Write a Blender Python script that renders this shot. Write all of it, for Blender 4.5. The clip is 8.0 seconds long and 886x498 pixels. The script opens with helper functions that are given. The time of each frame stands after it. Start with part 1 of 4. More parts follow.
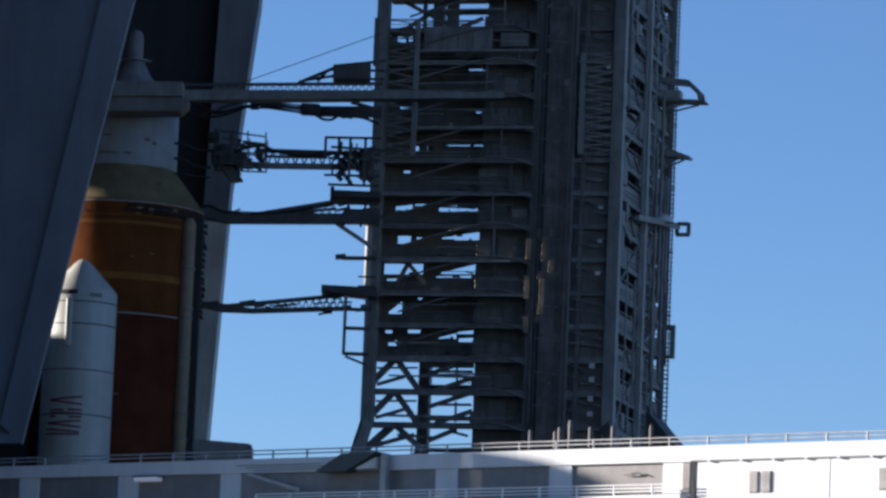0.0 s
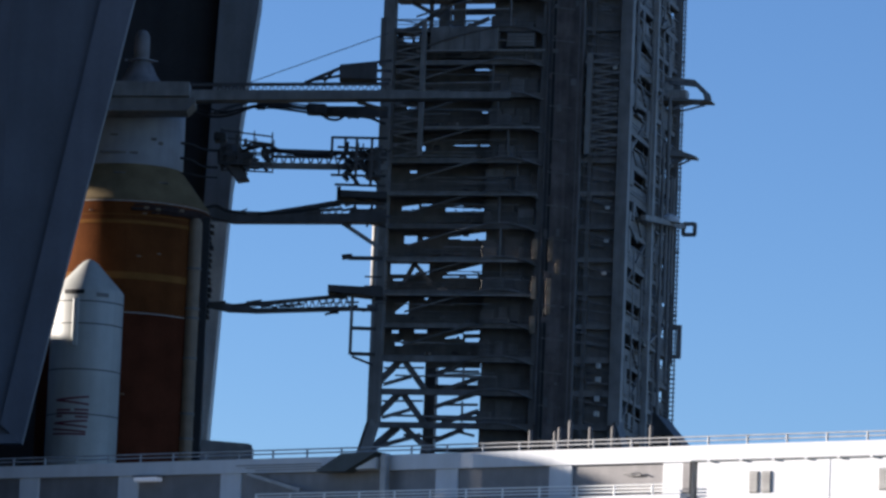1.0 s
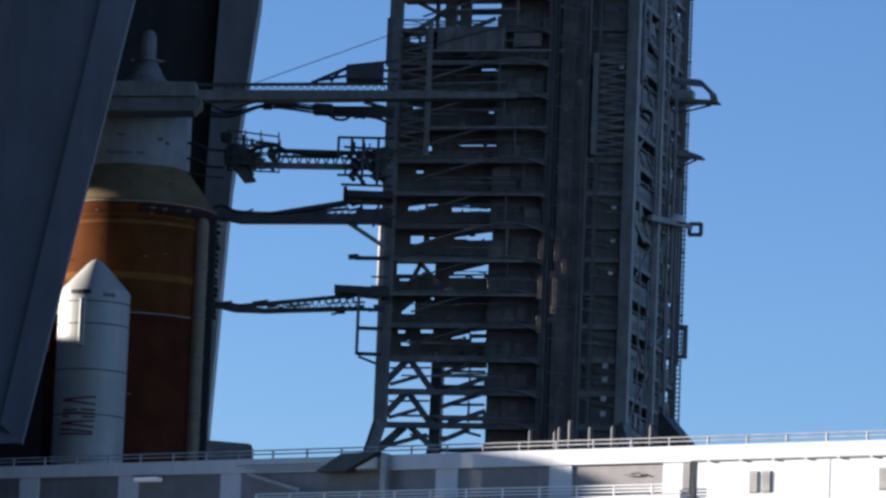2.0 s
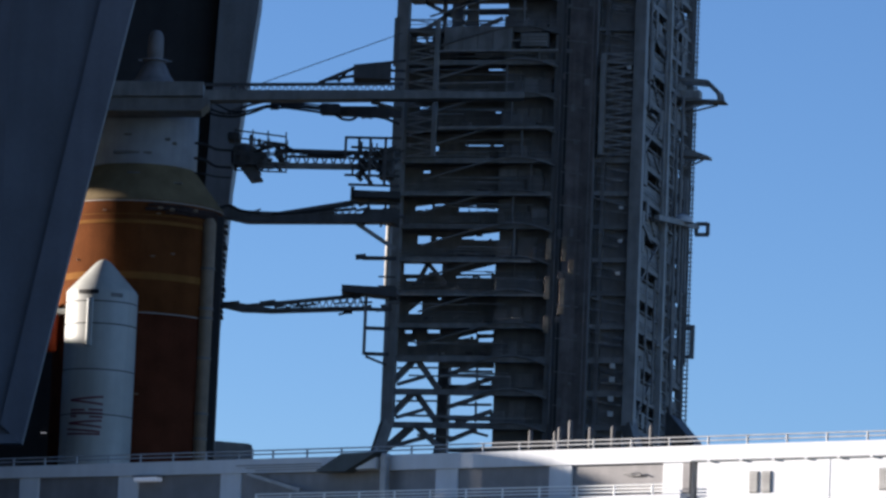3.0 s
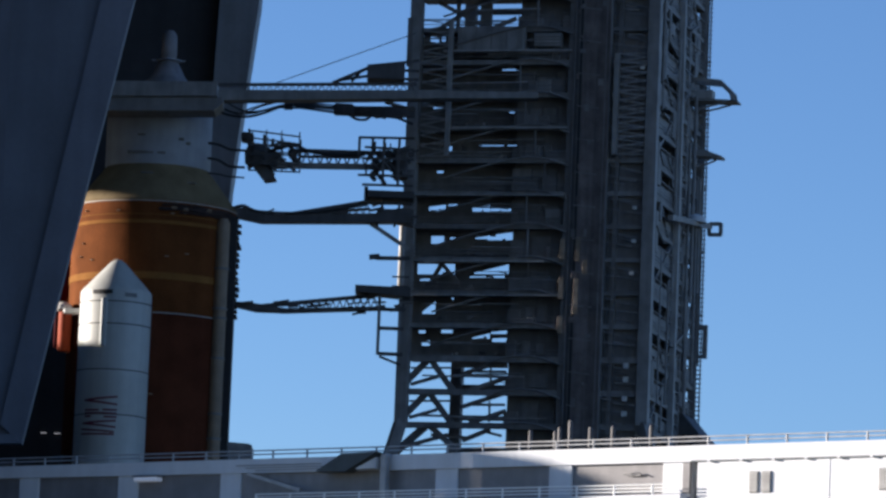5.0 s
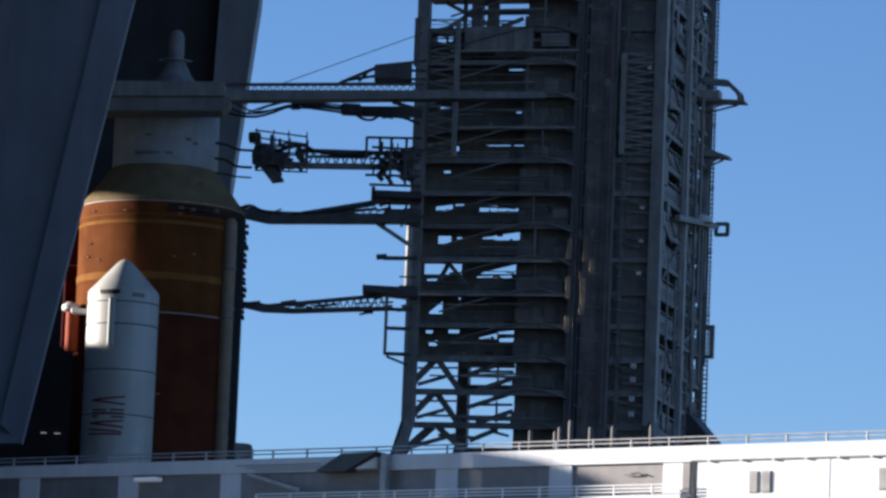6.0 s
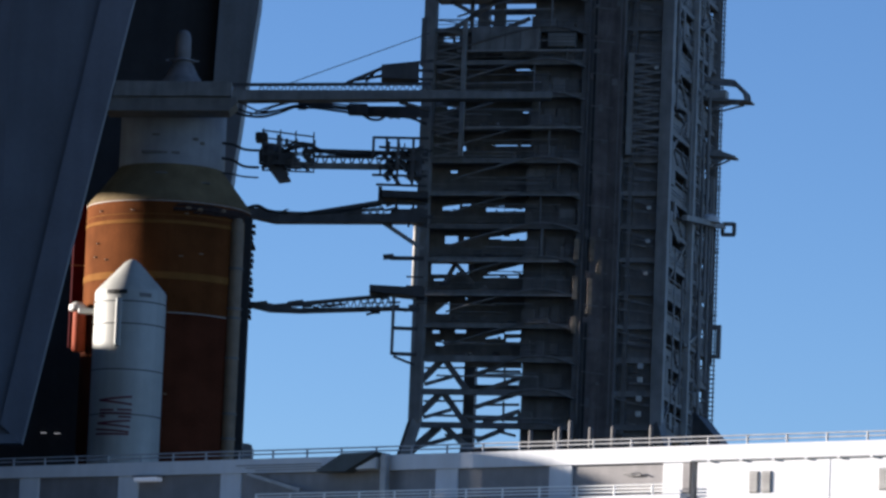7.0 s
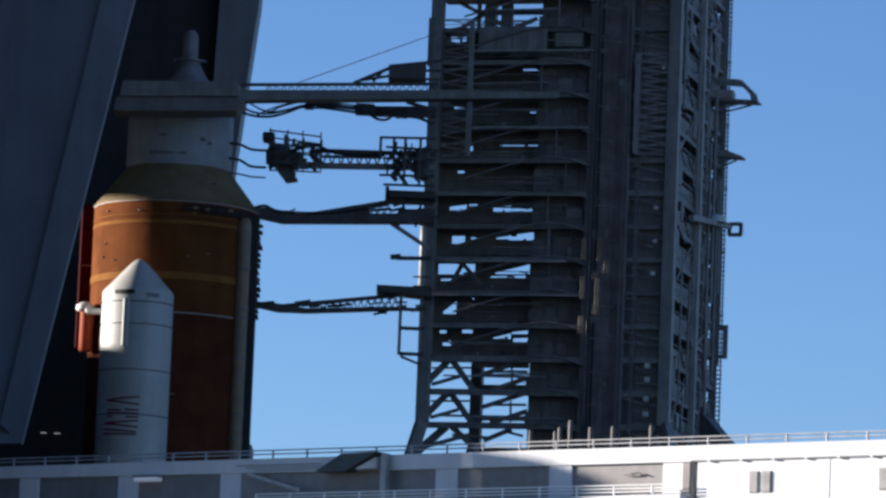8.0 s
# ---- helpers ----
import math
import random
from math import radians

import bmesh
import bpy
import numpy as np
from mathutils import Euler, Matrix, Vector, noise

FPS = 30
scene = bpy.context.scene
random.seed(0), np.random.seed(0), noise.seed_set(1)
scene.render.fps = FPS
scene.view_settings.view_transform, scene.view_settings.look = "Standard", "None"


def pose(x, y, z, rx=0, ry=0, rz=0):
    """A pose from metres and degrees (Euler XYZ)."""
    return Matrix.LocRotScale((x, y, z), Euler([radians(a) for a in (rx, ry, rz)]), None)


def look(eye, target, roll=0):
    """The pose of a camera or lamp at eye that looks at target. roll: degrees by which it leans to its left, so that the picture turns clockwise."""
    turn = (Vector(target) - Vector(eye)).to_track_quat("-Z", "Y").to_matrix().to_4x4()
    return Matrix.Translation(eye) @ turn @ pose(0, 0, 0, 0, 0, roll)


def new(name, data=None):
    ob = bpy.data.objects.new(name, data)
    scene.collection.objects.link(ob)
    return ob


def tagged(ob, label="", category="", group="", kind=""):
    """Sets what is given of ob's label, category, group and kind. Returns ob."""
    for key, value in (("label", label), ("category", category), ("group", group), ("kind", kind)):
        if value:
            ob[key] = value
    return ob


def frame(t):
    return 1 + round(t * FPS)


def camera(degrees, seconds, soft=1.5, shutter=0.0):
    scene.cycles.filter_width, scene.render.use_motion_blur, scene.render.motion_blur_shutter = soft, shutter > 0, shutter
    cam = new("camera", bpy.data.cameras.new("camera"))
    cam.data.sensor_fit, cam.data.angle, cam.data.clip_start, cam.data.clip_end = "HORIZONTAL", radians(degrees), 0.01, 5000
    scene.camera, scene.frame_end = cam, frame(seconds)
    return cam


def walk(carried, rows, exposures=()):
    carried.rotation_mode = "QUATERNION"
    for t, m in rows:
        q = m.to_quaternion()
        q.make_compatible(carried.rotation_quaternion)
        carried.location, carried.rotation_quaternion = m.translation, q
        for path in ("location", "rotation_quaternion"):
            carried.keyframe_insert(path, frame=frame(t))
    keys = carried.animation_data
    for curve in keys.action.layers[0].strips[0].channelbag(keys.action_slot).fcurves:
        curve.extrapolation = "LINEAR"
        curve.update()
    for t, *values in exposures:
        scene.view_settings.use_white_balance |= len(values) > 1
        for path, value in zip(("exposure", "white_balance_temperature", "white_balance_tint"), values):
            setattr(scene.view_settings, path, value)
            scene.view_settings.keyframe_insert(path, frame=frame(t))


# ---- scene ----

# Proportions follow the film: everything stands wide for its height. Widths are true (core stage 8.6 m across).

# ---- camera: held still on a tripod, long lens ----
cam = camera(11.0, 8.0, soft=2.75)
EYE = (0, -240, 1.7)
AIM = (0, -240 + 100 * math.cos(radians(8)), 1.7 + 100 * math.sin(radians(8)))
walk(cam, [(0.0, look(EYE, AIM, 2.3)), (8.0, look(EYE, AIM, 2.3))], [(0.0, 1.46, 5740, 20), (8.0, 1.46, 5740, 20)])

# ---- world and sun ----
SUN_ELEV = radians(10)
SUN_WAY = Vector((-0.972 * math.cos(SUN_ELEV), 0.235 * math.cos(SUN_ELEV), math.sin(SUN_ELEV)))
world = bpy.data.worlds.new("sky")
scene.world = world
world.use_nodes = True
wn = world.node_tree
bg = wn.nodes["Background"]
sky = wn.nodes.new("ShaderNodeTexSky")
sky.sky_type = "NISHITA"
sky.sun_disc = False
sky.sun_elevation = SUN_ELEV
sky.sun_rotation = math.atan2(SUN_WAY.x, SUN_WAY.y)
sky.altitude, sky.air_density, sky.dust_density, sky.ozone_density = 0, 0.8, 0.0, 3.3
wn.links.new(sky.outputs[0], bg.inputs[0])
bg.inputs[1].default_value = 0.0595
lamp = bpy.data.lights.new("sun", "SUN")
lamp.energy, lamp.angle, lamp.color = 5.0, radians(1.0), (1.0, 0.88, 0.66)
new("sun", lamp).matrix_world = look(SUN_WAY * 300, (0, 0, 0))

# ---- materials ----


def surface(name, colour, rough=0.6, metal=0.0, stain=0.35, size=0.6, bump=0.15, streak=0.0, spread=0.0, gloss=0.5):
    """Paint or metal with broad stains, fine grain, vertical streaks and slight relief."""
    m = bpy.data.materials.new(name)
    m.use_nodes = True
    t = m.node_tree
    b = t.nodes["Principled BSDF"]
    co = t.nodes.new("ShaderNodeTexCoord")
    big = t.nodes.new("ShaderNodeTexNoise")
    big.inputs["Scale"].default_value, big.inputs["Detail"].default_value = 1.0 / size, 5
    fine = t.nodes.new("ShaderNodeTexNoise")
    fine.inputs["Scale"].default_value, fine.inputs["Detail"].default_value = 14.0 / size, 3
    mp = t.nodes.new("ShaderNodeMapping")
    mp.inputs["Scale"].default_value = (2.5 / size, 2.5 / size, 0.15 / size)
    run = t.nodes.new("ShaderNodeTexNoise")
    run.inputs["Scale"].default_value, run.inputs["Detail"].default_value = 1.0, 4
    t.links.new(co.outputs["Object"], big.inputs["Vector"])
    t.links.new(co.outputs["Object"], fine.inputs["Vector"])
    t.links.new(co.outputs["Object"], mp.inputs["Vector"])
    t.links.new(mp.outputs[0], run.inputs["Vector"])
    total = None
    for node, amount in ((big, stain), (fine, stain * 0.35), (run, streak)):
        r = t.nodes.new("ShaderNodeMapRange")
        r.inputs["From Min"].default_value, r.inputs["From Max"].default_value = 0.3, 0.7
        r.inputs["To Min"].default_value, r.inputs["To Max"].default_value = 1.0 - amount, 1.0 + amount * 0.4
        t.links.new(node.outputs["Fac"], r.inputs["Value"])
        if total is None:
            total = r.outputs[0]
        else:
            mul = t.nodes.new("ShaderNodeMath")
            mul.operation = "MULTIPLY"
            t.links.new(total, mul.inputs[0])
            t.links.new(r.outputs[0], mul.inputs[1])
            total = mul.outputs[0]
    if spread:
        info = t.nodes.new("ShaderNodeObjectInfo")
        r = t.nodes.new("ShaderNodeMapRange")
        r.inputs["To Min"].default_value, r.inputs["To Max"].default_value = 1.0 - spread, 1.0 + spread
        t.links.new(info.outputs["Random"], r.inputs["Value"])
        mul = t.nodes.new("ShaderNodeMath")
        mul.operation = "MULTIPLY"
        t.links.new(total, mul.inputs[0])
        t.links.new(r.outputs[0], mul.inputs[1])
        total = mul.outputs[0]
    sc = t.nodes.new("ShaderNodeVectorMath")
    sc.operation = "SCALE"
    sc.inputs[0].default_value = colour
    t.links.new(total, sc.inputs["Scale"])
    t.links.new(sc.outputs[0], b.inputs["Base Color"])
    b.inputs["Roughness"].default_value, b.inputs["Metallic"].default_value = rough, metal
    b.inputs["Specular IOR Level"].default_value = gloss
    bp = t.nodes.new("ShaderNodeBump")
    bp.inputs["Strength"].default_value, bp.inputs["Distance"].default_value = bump, 0.05
    t.links.new(fine.outputs["Fac"], bp.inputs["Height"])
    t.links.new(bp.outputs[0], b.inputs["Normal"])
    return m


def glow(name, colour, strength):
    m = bpy.data.materials.new(name)
    m.use_nodes = True
    b = m.node_tree.nodes["Principled BSDF"]
    b.inputs["Base Color"].default_value = (*colour, 1)
    b.inputs["Emission Color"].default_value = (*colour, 1)
    b.inputs["Emission Strength"].default_value = strength
    return m


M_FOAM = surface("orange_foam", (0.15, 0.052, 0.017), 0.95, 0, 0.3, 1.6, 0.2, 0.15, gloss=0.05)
# the same foam, darkened to put shade into the lower tank's colour
M_FOAM_SHADED = surface("shaded_orange_foam", (0.1, 0.031, 0.016), 0.95, 0, 0.3, 1.6, 0.2, 0.15, gloss=0.05)
M_FOAM_TAN = surface("tan_foam", (0.23, 0.105, 0.03), 0.95, 0, 0.25, 1.2, 0.2, 0.1, gloss=0.05)
M_FOAM_OLIVE = surface("weathered_foam", (0.2, 0.155, 0.09), 0.95, 0, 0.25, 1.2, 0.2, 0.1, gloss=0.05)
M_WHITE = surface("white_paint", (0.64, 0.64, 0.62), 0.5, 0, 0.1, 1.0, 0.05, 0.06)
M_BOOSTER = surface("booster_white_paint", (0.45, 0.46, 0.435), 0.55, 0, 0.12, 1.4, 0.05, 0.12)
# glossy rail white, raised to stand in for sun on the lower railing
M_RAIL_SUNNY = surface("sun_brightened_rail_white", (0.82, 0.82, 0.8), 0.3, 0, 0.08, 0.5, 0.03)
M_WHITE_DULL = surface("dull_white_paint", (0.55, 0.56, 0.56), 0.6, 0, 0.2, 0.8, 0.1, 0.12)
M_FLANGE = surface("weathered_flange", (0.42, 0.39, 0.34), 0.7, 0, 0.25, 0.6, 0.1, 0.1)
M_SHELL = surface("grey_white_thermal_cover", (0.305, 0.322, 0.355), 0.6, 0, 0.15, 0.9, 0.08, 0.1)
# shell grey darkened: the hangar's shade is put into this colour
M_SHELL_SHADED = surface("shaded_grey_cover", (0.22, 0.21, 0.215), 0.65, 0, 0.25, 0.7, 0.08, 0.15)
M_TANPIPE = surface("tan_conduit", (0.26, 0.188, 0.12), 0.6, 0, 0.25, 0.7, 0.1)
# pale tan that paints grazing sun onto the shaft
M_SUN_PATCH = surface("sun_patch_tan", (0.36, 0.28, 0.2), 0.65, 0, 0.45, 0.5, 0.1, 0.3, 0.2)
M_BLACK = surface("black_rubber", (0.02, 0.02, 0.022), 0.7, 0, 0.3, 0.3)
M_CABLE = surface("dark_brown_cable_jacket", (0.045, 0.03, 0.027), 0.8, 0, 0.3, 0.3, gloss=0.2)
M_RED = surface("faded_red_paint", (0.14, 0.018, 0.035), 0.6, 0, 0.15, 0.4)
M_OXIDE = surface("red_oxide_steel", (0.06, 0.003, 0.006), 0.8, 0, 0.3, 0.8, gloss=0.08)
M_PIPE = surface("orange_red_pipe", (0.34, 0.06, 0.02), 0.7, 0, 0.25, 0.5, gloss=0.2)
M_STEEL = surface("tower_grey_paint", (0.235, 0.23, 0.225), 0.6, 0.0, 0.3, 0.9, 0.1, 0.2, 0.2)
M_STEEL_LIGHT = surface("pale_grey_paint", (0.34, 0.335, 0.325), 0.55, 0.0, 0.3, 0.9, 0.1, 0.25, 0.15)
M_STEEL_DARK = surface("dark_steel", (0.195, 0.19, 0.187), 0.6, 0.05, 0.25, 0.7, 0.1, 0.15, 0.15)
M_BROWN = surface("weathered_brown_grey_steel", (0.18, 0.155, 0.148), 0.65, 0.0, 0.45, 0.8, 0.1, 0.35, 0.15)
M_ARM = surface("arm_steel", (0.074, 0.072, 0.075), 0.6, 0.1, 0.35, 0.7, 0.1, 0.2, 0.3)
M_LEAF = surface("door_edge_trim", (0.115, 0.122, 0.15), 0.6, 0.0, 0.18, 2.0, 0.05, 0.2)
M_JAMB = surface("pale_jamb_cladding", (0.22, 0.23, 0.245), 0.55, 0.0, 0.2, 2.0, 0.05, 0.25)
# jamb brightened in the paint, for the light on its lower part
M_JAMB_LIT = surface("brightened_jamb_panel", (0.72, 0.71, 0.68), 0.6, 0.0, 0.25, 2.0, 0.05, 0.3)
M_GALV = surface("galvanised_steel", (0.34, 0.345, 0.35), 0.45, 0.1, 0.25, 0.4, 0.05)
M_CLAD = surface("blue_grey_cladding", (0.1, 0.11, 0.135), 0.6, 0.0, 0.18, 2.5, 0.05, 0.2)
M_CLAD_PALE = surface("pale_cladding", (0.42, 0.42, 0.43), 0.55, 0.0, 0.18, 2.0, 0.05, 0.2)
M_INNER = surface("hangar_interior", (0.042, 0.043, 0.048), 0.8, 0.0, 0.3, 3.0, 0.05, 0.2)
M_DECKWALL = surface("white_wall_panel", (0.565, 0.58, 0.6), 0.55, 0, 0.08, 1.2, 0.03, 0.08)
M_RECESS = surface("grey_infill_panel", (0.2, 0.19, 0.188), 0.5, 0, 0.25, 0.9, 0.05, 0.15, 0.1)
M_GROUND = surface("grass_and_sand_ground", (0.1, 0.1, 0.06), 0.95, 0, 0.35, 9.0, 0.2)
M_GREEN = surface("dark_awning_sheet", (0.055, 0.068, 0.07), 0.6, 0, 0.3, 0.6)
M_LAMP = glow("lamp_glow", (1.0, 0.95, 0.88), 0.14)
M_FAINT_GLOW = glow("faint_glow", (0.7, 0.75, 0.8), 0.05)

# ---- mesh helpers ----


def part(name, bm, material, parent=None, label="", smooth=False):
    me = bpy.data.meshes.new(name)
    bmesh.ops.recalc_face_normals(bm, faces=bm.faces)
    bm.to_mesh(me)
    bm.free()
    if smooth:
        for p in me.polygons:
            p.use_smooth = True
        me.set_sharp_from_angle(angle=radians(35))
    me.materials.append(material)
    ob = new(name, me)
    ob.parent = parent
    if label:
        tagged(ob, label)
    return ob


def thing(name, label, category, m=None, group="", kind=""):
    ob = new(name)
    if m is not None:
        ob.matrix_basis = m
    return tagged(ob, label, category, group, kind)


def add_box(bm, lo, hi, bevel=0.0, m=None):
    made = bmesh.ops.create_cube(bm, size=1.0)["verts"]
    lo, hi = Vector(lo), Vector(hi)
    for v in made:
        v.co = Vector([(lo[i] + hi[i]) / 2 + v.co[i] * (hi[i] - lo[i]) for i in range(3)])
    if bevel:
        edges = list({e for v in made for e in v.link_edges})
        made = bmesh.ops.bevel(bm, geom=edges, offset=bevel, segments=1, affect="EDGES")["verts"]
    if m is not None:
        for v in made:
            v.co = m @ v.co
    return bm


def box(lo, hi, bevel=0.0):
    return add_box(bmesh.new(), lo, hi, bevel)


def add_bar(bm, p, q, w, h=None, sides=4):
    """A straight bar from p to q: square (sides 4) w by h, or round."""
    p, q = Vector(p), Vector(q)
    h = w if h is None else h
    axis = (q - p).normalized()
    side = axis.cross(Vector((0, 0, 1)))
    if side.length < 0.05:
        side = Vector((1, 0, 0))
    side.normalize()
    up = side.cross(axis).normalized()
    rings = []
    for c in (p, q):
        ring = []
        for k in range(sides):
            a = 2 * math.pi * (k + 0.5) / sides
            f = math.sqrt(2) / 2 if sides == 4 else 0.5
            ring.append(bm.verts.new(c + side * (math.cos(a) * w * f) + up * (math.sin(a) * h * f)))
        rings.append(ring)
    for k in range(sides):
        bm.faces.new((rings[0][k], rings[0][(k + 1) % sides], rings[1][(k + 1) % sides], rings[1][k]))
    bm.faces.new(rings[0][::-1])
    bm.faces.new(rings[1])
    return bm


def bar(name, p, q, w, material, parent, h=None, sides=4, label=""):
    return part(name, add_bar(bmesh.new(), p, q, w, h, sides), material, parent, label)


def hose(name, points, r, material, parent, label=""):
    """A hanging line through the points, as a smooth round tube."""
    bm = bmesh.new()
    pts = [Vector(p) for p in points]
    fine = []
    for i in range(len(pts) - 1):
        a, b, c, d = pts[max(i - 1, 0)], pts[i], pts[i + 1], pts[min(i + 2, len(pts) - 1)]
        for k in range(6):
            t = k / 6
            fine.append(0.5 * (2 * b + (c - a) * t + (2 * a - 5 * b + 4 * c - d) * t * t + (3 * b - a - 3 * c + d) * t ** 3))
    fine.append(pts[-1])
    rings = []
    for i, c in enumerate(fine):
        axis = (fine[min(i + 1, len(fine) - 1)] - fine[max(i - 1, 0)]).normalized()
        side = axis.cross(Vector((0, 1, 0))).normalized()
        up = side.cross(axis)
        rings.append([bm.verts.new(c + (side * math.cos(k * math.pi / 3) + up * math.sin(k * math.pi / 3)) * r) for k in range(6)])
    for u, v in zip(rings, rings[1:]):
        for k in range(6):
            bm.faces.new((u[k], u[(k + 1) % 6], v[(k + 1) % 6], v[k]))
    bm.faces.new(rings[0])
    bm.faces.new(rings[-1])
    return part(name, bm, material, parent, label, True)


def lathe(profile, n=48, centre=(0, 0)):
    """A turned body: profile rows of radius and height, closed at both ends."""
    bm = bmesh.new()
    rings = []
    for r, z in profile:
        rings.append([bm.verts.new((centre[0] + r * math.cos(2 * math.pi * k / n), centre[1] + r * math.sin(2 * math.pi * k / n), z)) for k in range(n)])
    for u, v in zip(rings, rings[1:]):
        for k in range(n):
            bm.faces.new((u[k], u[(k + 1) % n], v[(k + 1) % n], v[k]))
    bm.faces.new(rings[0])
    bm.faces.new(rings[-1])
    return bm


def prism(poly, y0, y1):
    """A plate whose outline in x and z is poly, from y0 to y1."""
    bm = bmesh.new()
    a = [bm.verts.new((x, y0, z)) for x, z in poly]
    b = [bm.verts.new((x, y1, z)) for x, z in poly]
    n = len(poly)
    for k in range(n):
        bm.faces.new((a[k], a[(k + 1) % n], b[(k + 1) % n], b[k]))
    bm.faces.new(a)
    bm.faces.new(b)
    return bm


def lattice(bm, a0, a1, b0, b1, n, w):
    """Zigzag bracing between the lines a0-a1 and b0-b1."""
    a0, a1, b0, b1 = (Vector(p) for p in (a0, a1, b0, b1))
    for k in range(n):
        p = a0.lerp(a1, k / n)
        q = b0.lerp(b1, (k + 0.5) / n)
        r = a0.lerp(a1, (k + 1) / n)
        add_bar(bm, p, q, w)
        add_bar(bm, q, r, w)
    return bm


# ---- ground ----
tagged(part("ground", box((-3000, -400, -1.0), (3000, 4500, 0.0)), M_GROUND), "flat grassy ground reaching to the horizon", "ground", kind="structure")

# ---- hangar: opening between a near door leaf and a far jamb, sunlight crossing it through a rear opening ----
hangar = thing("assembly_hangar", "tall dark blue-grey assembly hangar with open door", "building", kind="structure")
H = 82
part("wall", prism([(-62, 17.0), (-14.9, 17.23), (-11.66, 33.61), (-7.6, 54.2), (-7.6, H), (-62, H)], -74.5, -74.1), M_CLAD, hangar, "dark cladding of the raised door leaf")
part("door_edge", prism([(-15.7, 17.9), (-14.9, 17.23), (-11.66, 33.61), (-7.6, 54.2), (-8.7, 54.2), (-12.86, 33.57)], -74.75, -74.5), M_LEAF, hangar, "pale edge trim of the door leaf")
part("door_rib", prism([(-16.39, 17.50), (-16.04, 17.50), (-16.21, 54.00), (-16.71, 54.00)], -74.6, -74.5), M_LEAF, hangar)
part("sill", prism([(-20, 17.0), (-14.95, 17.23), (-15.15, 17.55), (-20, 17.4)], -74.9, -74.5), M_LEAF, hangar)
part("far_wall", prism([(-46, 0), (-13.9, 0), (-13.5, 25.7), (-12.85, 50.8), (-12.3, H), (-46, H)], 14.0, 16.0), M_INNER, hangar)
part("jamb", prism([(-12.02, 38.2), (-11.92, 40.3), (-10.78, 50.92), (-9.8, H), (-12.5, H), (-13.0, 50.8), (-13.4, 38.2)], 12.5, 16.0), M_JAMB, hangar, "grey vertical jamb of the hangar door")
part("lower_jamb", prism([(-14.3, 0), (-13.3, 0), (-12.6, 25.76), (-12.02, 38.19), (-13.4, 38.19), (-13.85, 25.7)], 12.5, 16.0), M_JAMB_LIT, hangar, "lower jamb of the hangar door, painted brighter for light")
part("jamb_base", prism([(-13.6, 22.0), (-10.12, 22.0), (-10.07, 25.8), (-10.25, 25.88), (-13.4, 26.02)], 11.9, 15.0), M_CLAD_PALE, hangar)
part("roof", box((-62, -74.5, H), (-8, 60, H + 1.5)), M_CLAD, hangar)
# unseen rear wall, added with an opening and a slot sized for the low sun's bands
DROP = math.tan(SUN_ELEV)
LOW, HIGH, LOW_SLOT, HIGH_SLOT = 29.0 + 27.3 * DROP, 37.65 + 26.5 * DROP, 33.2 + 43.9 * DROP, 37.2 + 43.9 * DROP
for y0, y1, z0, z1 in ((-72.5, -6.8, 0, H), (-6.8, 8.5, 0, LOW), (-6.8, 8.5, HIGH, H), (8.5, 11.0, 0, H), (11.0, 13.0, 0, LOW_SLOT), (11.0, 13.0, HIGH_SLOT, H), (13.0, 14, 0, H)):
    part("rear_mask_wall", box((-46, y0, z0), (-45, y1, z1)), M_INNER, hangar)
# unseen block, added to keep the sun off the tower
part("side_shade_block", box((-46, 16, 0), (-20, 75, H)), M_CLAD, hangar)
# unseen blocks, added only to cast the shadow edge on the gallery front
shadow_block = prism([(-18.5, -96.79), (-18.5, -74.6), (-44, -74.6), (-44, -90.62)], 0, 40)
for v in shadow_block.verts:
    v.co = Vector((v.co.x, v.co.z, v.co.y))
part("shadow_block", shadow_block, M_CLAD, hangar)
low_block = prism([(-98.42, 0), (-96.81, 0), (-96.81, 18.66), (-97.34, 18.69), (-97.81, 18.66), (-98.42, 18.47)], 18.5, 21)
for v in low_block.verts:
    v.co = Vector((-v.co.y, v.co.x, v.co.z))
part("low_shadow_block", low_block, M_CLAD, hangar)

for x in (-21.7, -20.95):
    tagged(part("strip_lamp", box((x - 0.16, 13.85, 26.2), (x + 0.16, 13.99, 26.225), 0.01), M_LAMP), "small lit strip lamp inside the hangar", "lamp", "hangar lamps")

# ---- mobile launcher: the deck and the carrier beneath ----
deck = thing("launcher_deck", "grey steel launcher platform carrying rocket and tower", "launch platform")
part("platform", box((-21, -8.2, 16.2), (18.5, 15, 22.5), 0.1), M_ARM, deck)
carrier = thing("crawler_carrier", "huge tracked carrier beneath the launch platform", "crawler")
part("chassis", box((-16, -8, 8), (14, 13, 16.2), 0.2), M_STEEL, carrier)
for cx in (-13, 11):
    for cy in (-7, 12):
        part("track", box((cx - 5, cy - 2, 0.0), (cx + 5, cy + 2, 8), 0.8), M_STEEL_DARK, carrier)

# ---- rocket ----
AX = -14.1
rocket = thing("moon_rocket", "orange foam core rocket with white booster and capsule", "rocket", pose(AX, 0, 23.4))
Z0 = 23.4
R = 4.32
part("lower_tank", lathe([(R, -0.9), (R, 3), (R, 30.97 - Z0)], 64), M_FOAM_SHADED, rocket, "orange foam lower tank, colour darkened for shade", True)
part("core_stage", lathe([(R, 30.974 - Z0), (R, 34 - Z0), (R, 36.87 - Z0)], 64), M_FOAM, rocket, "burnt-orange foam upper core stage", True)


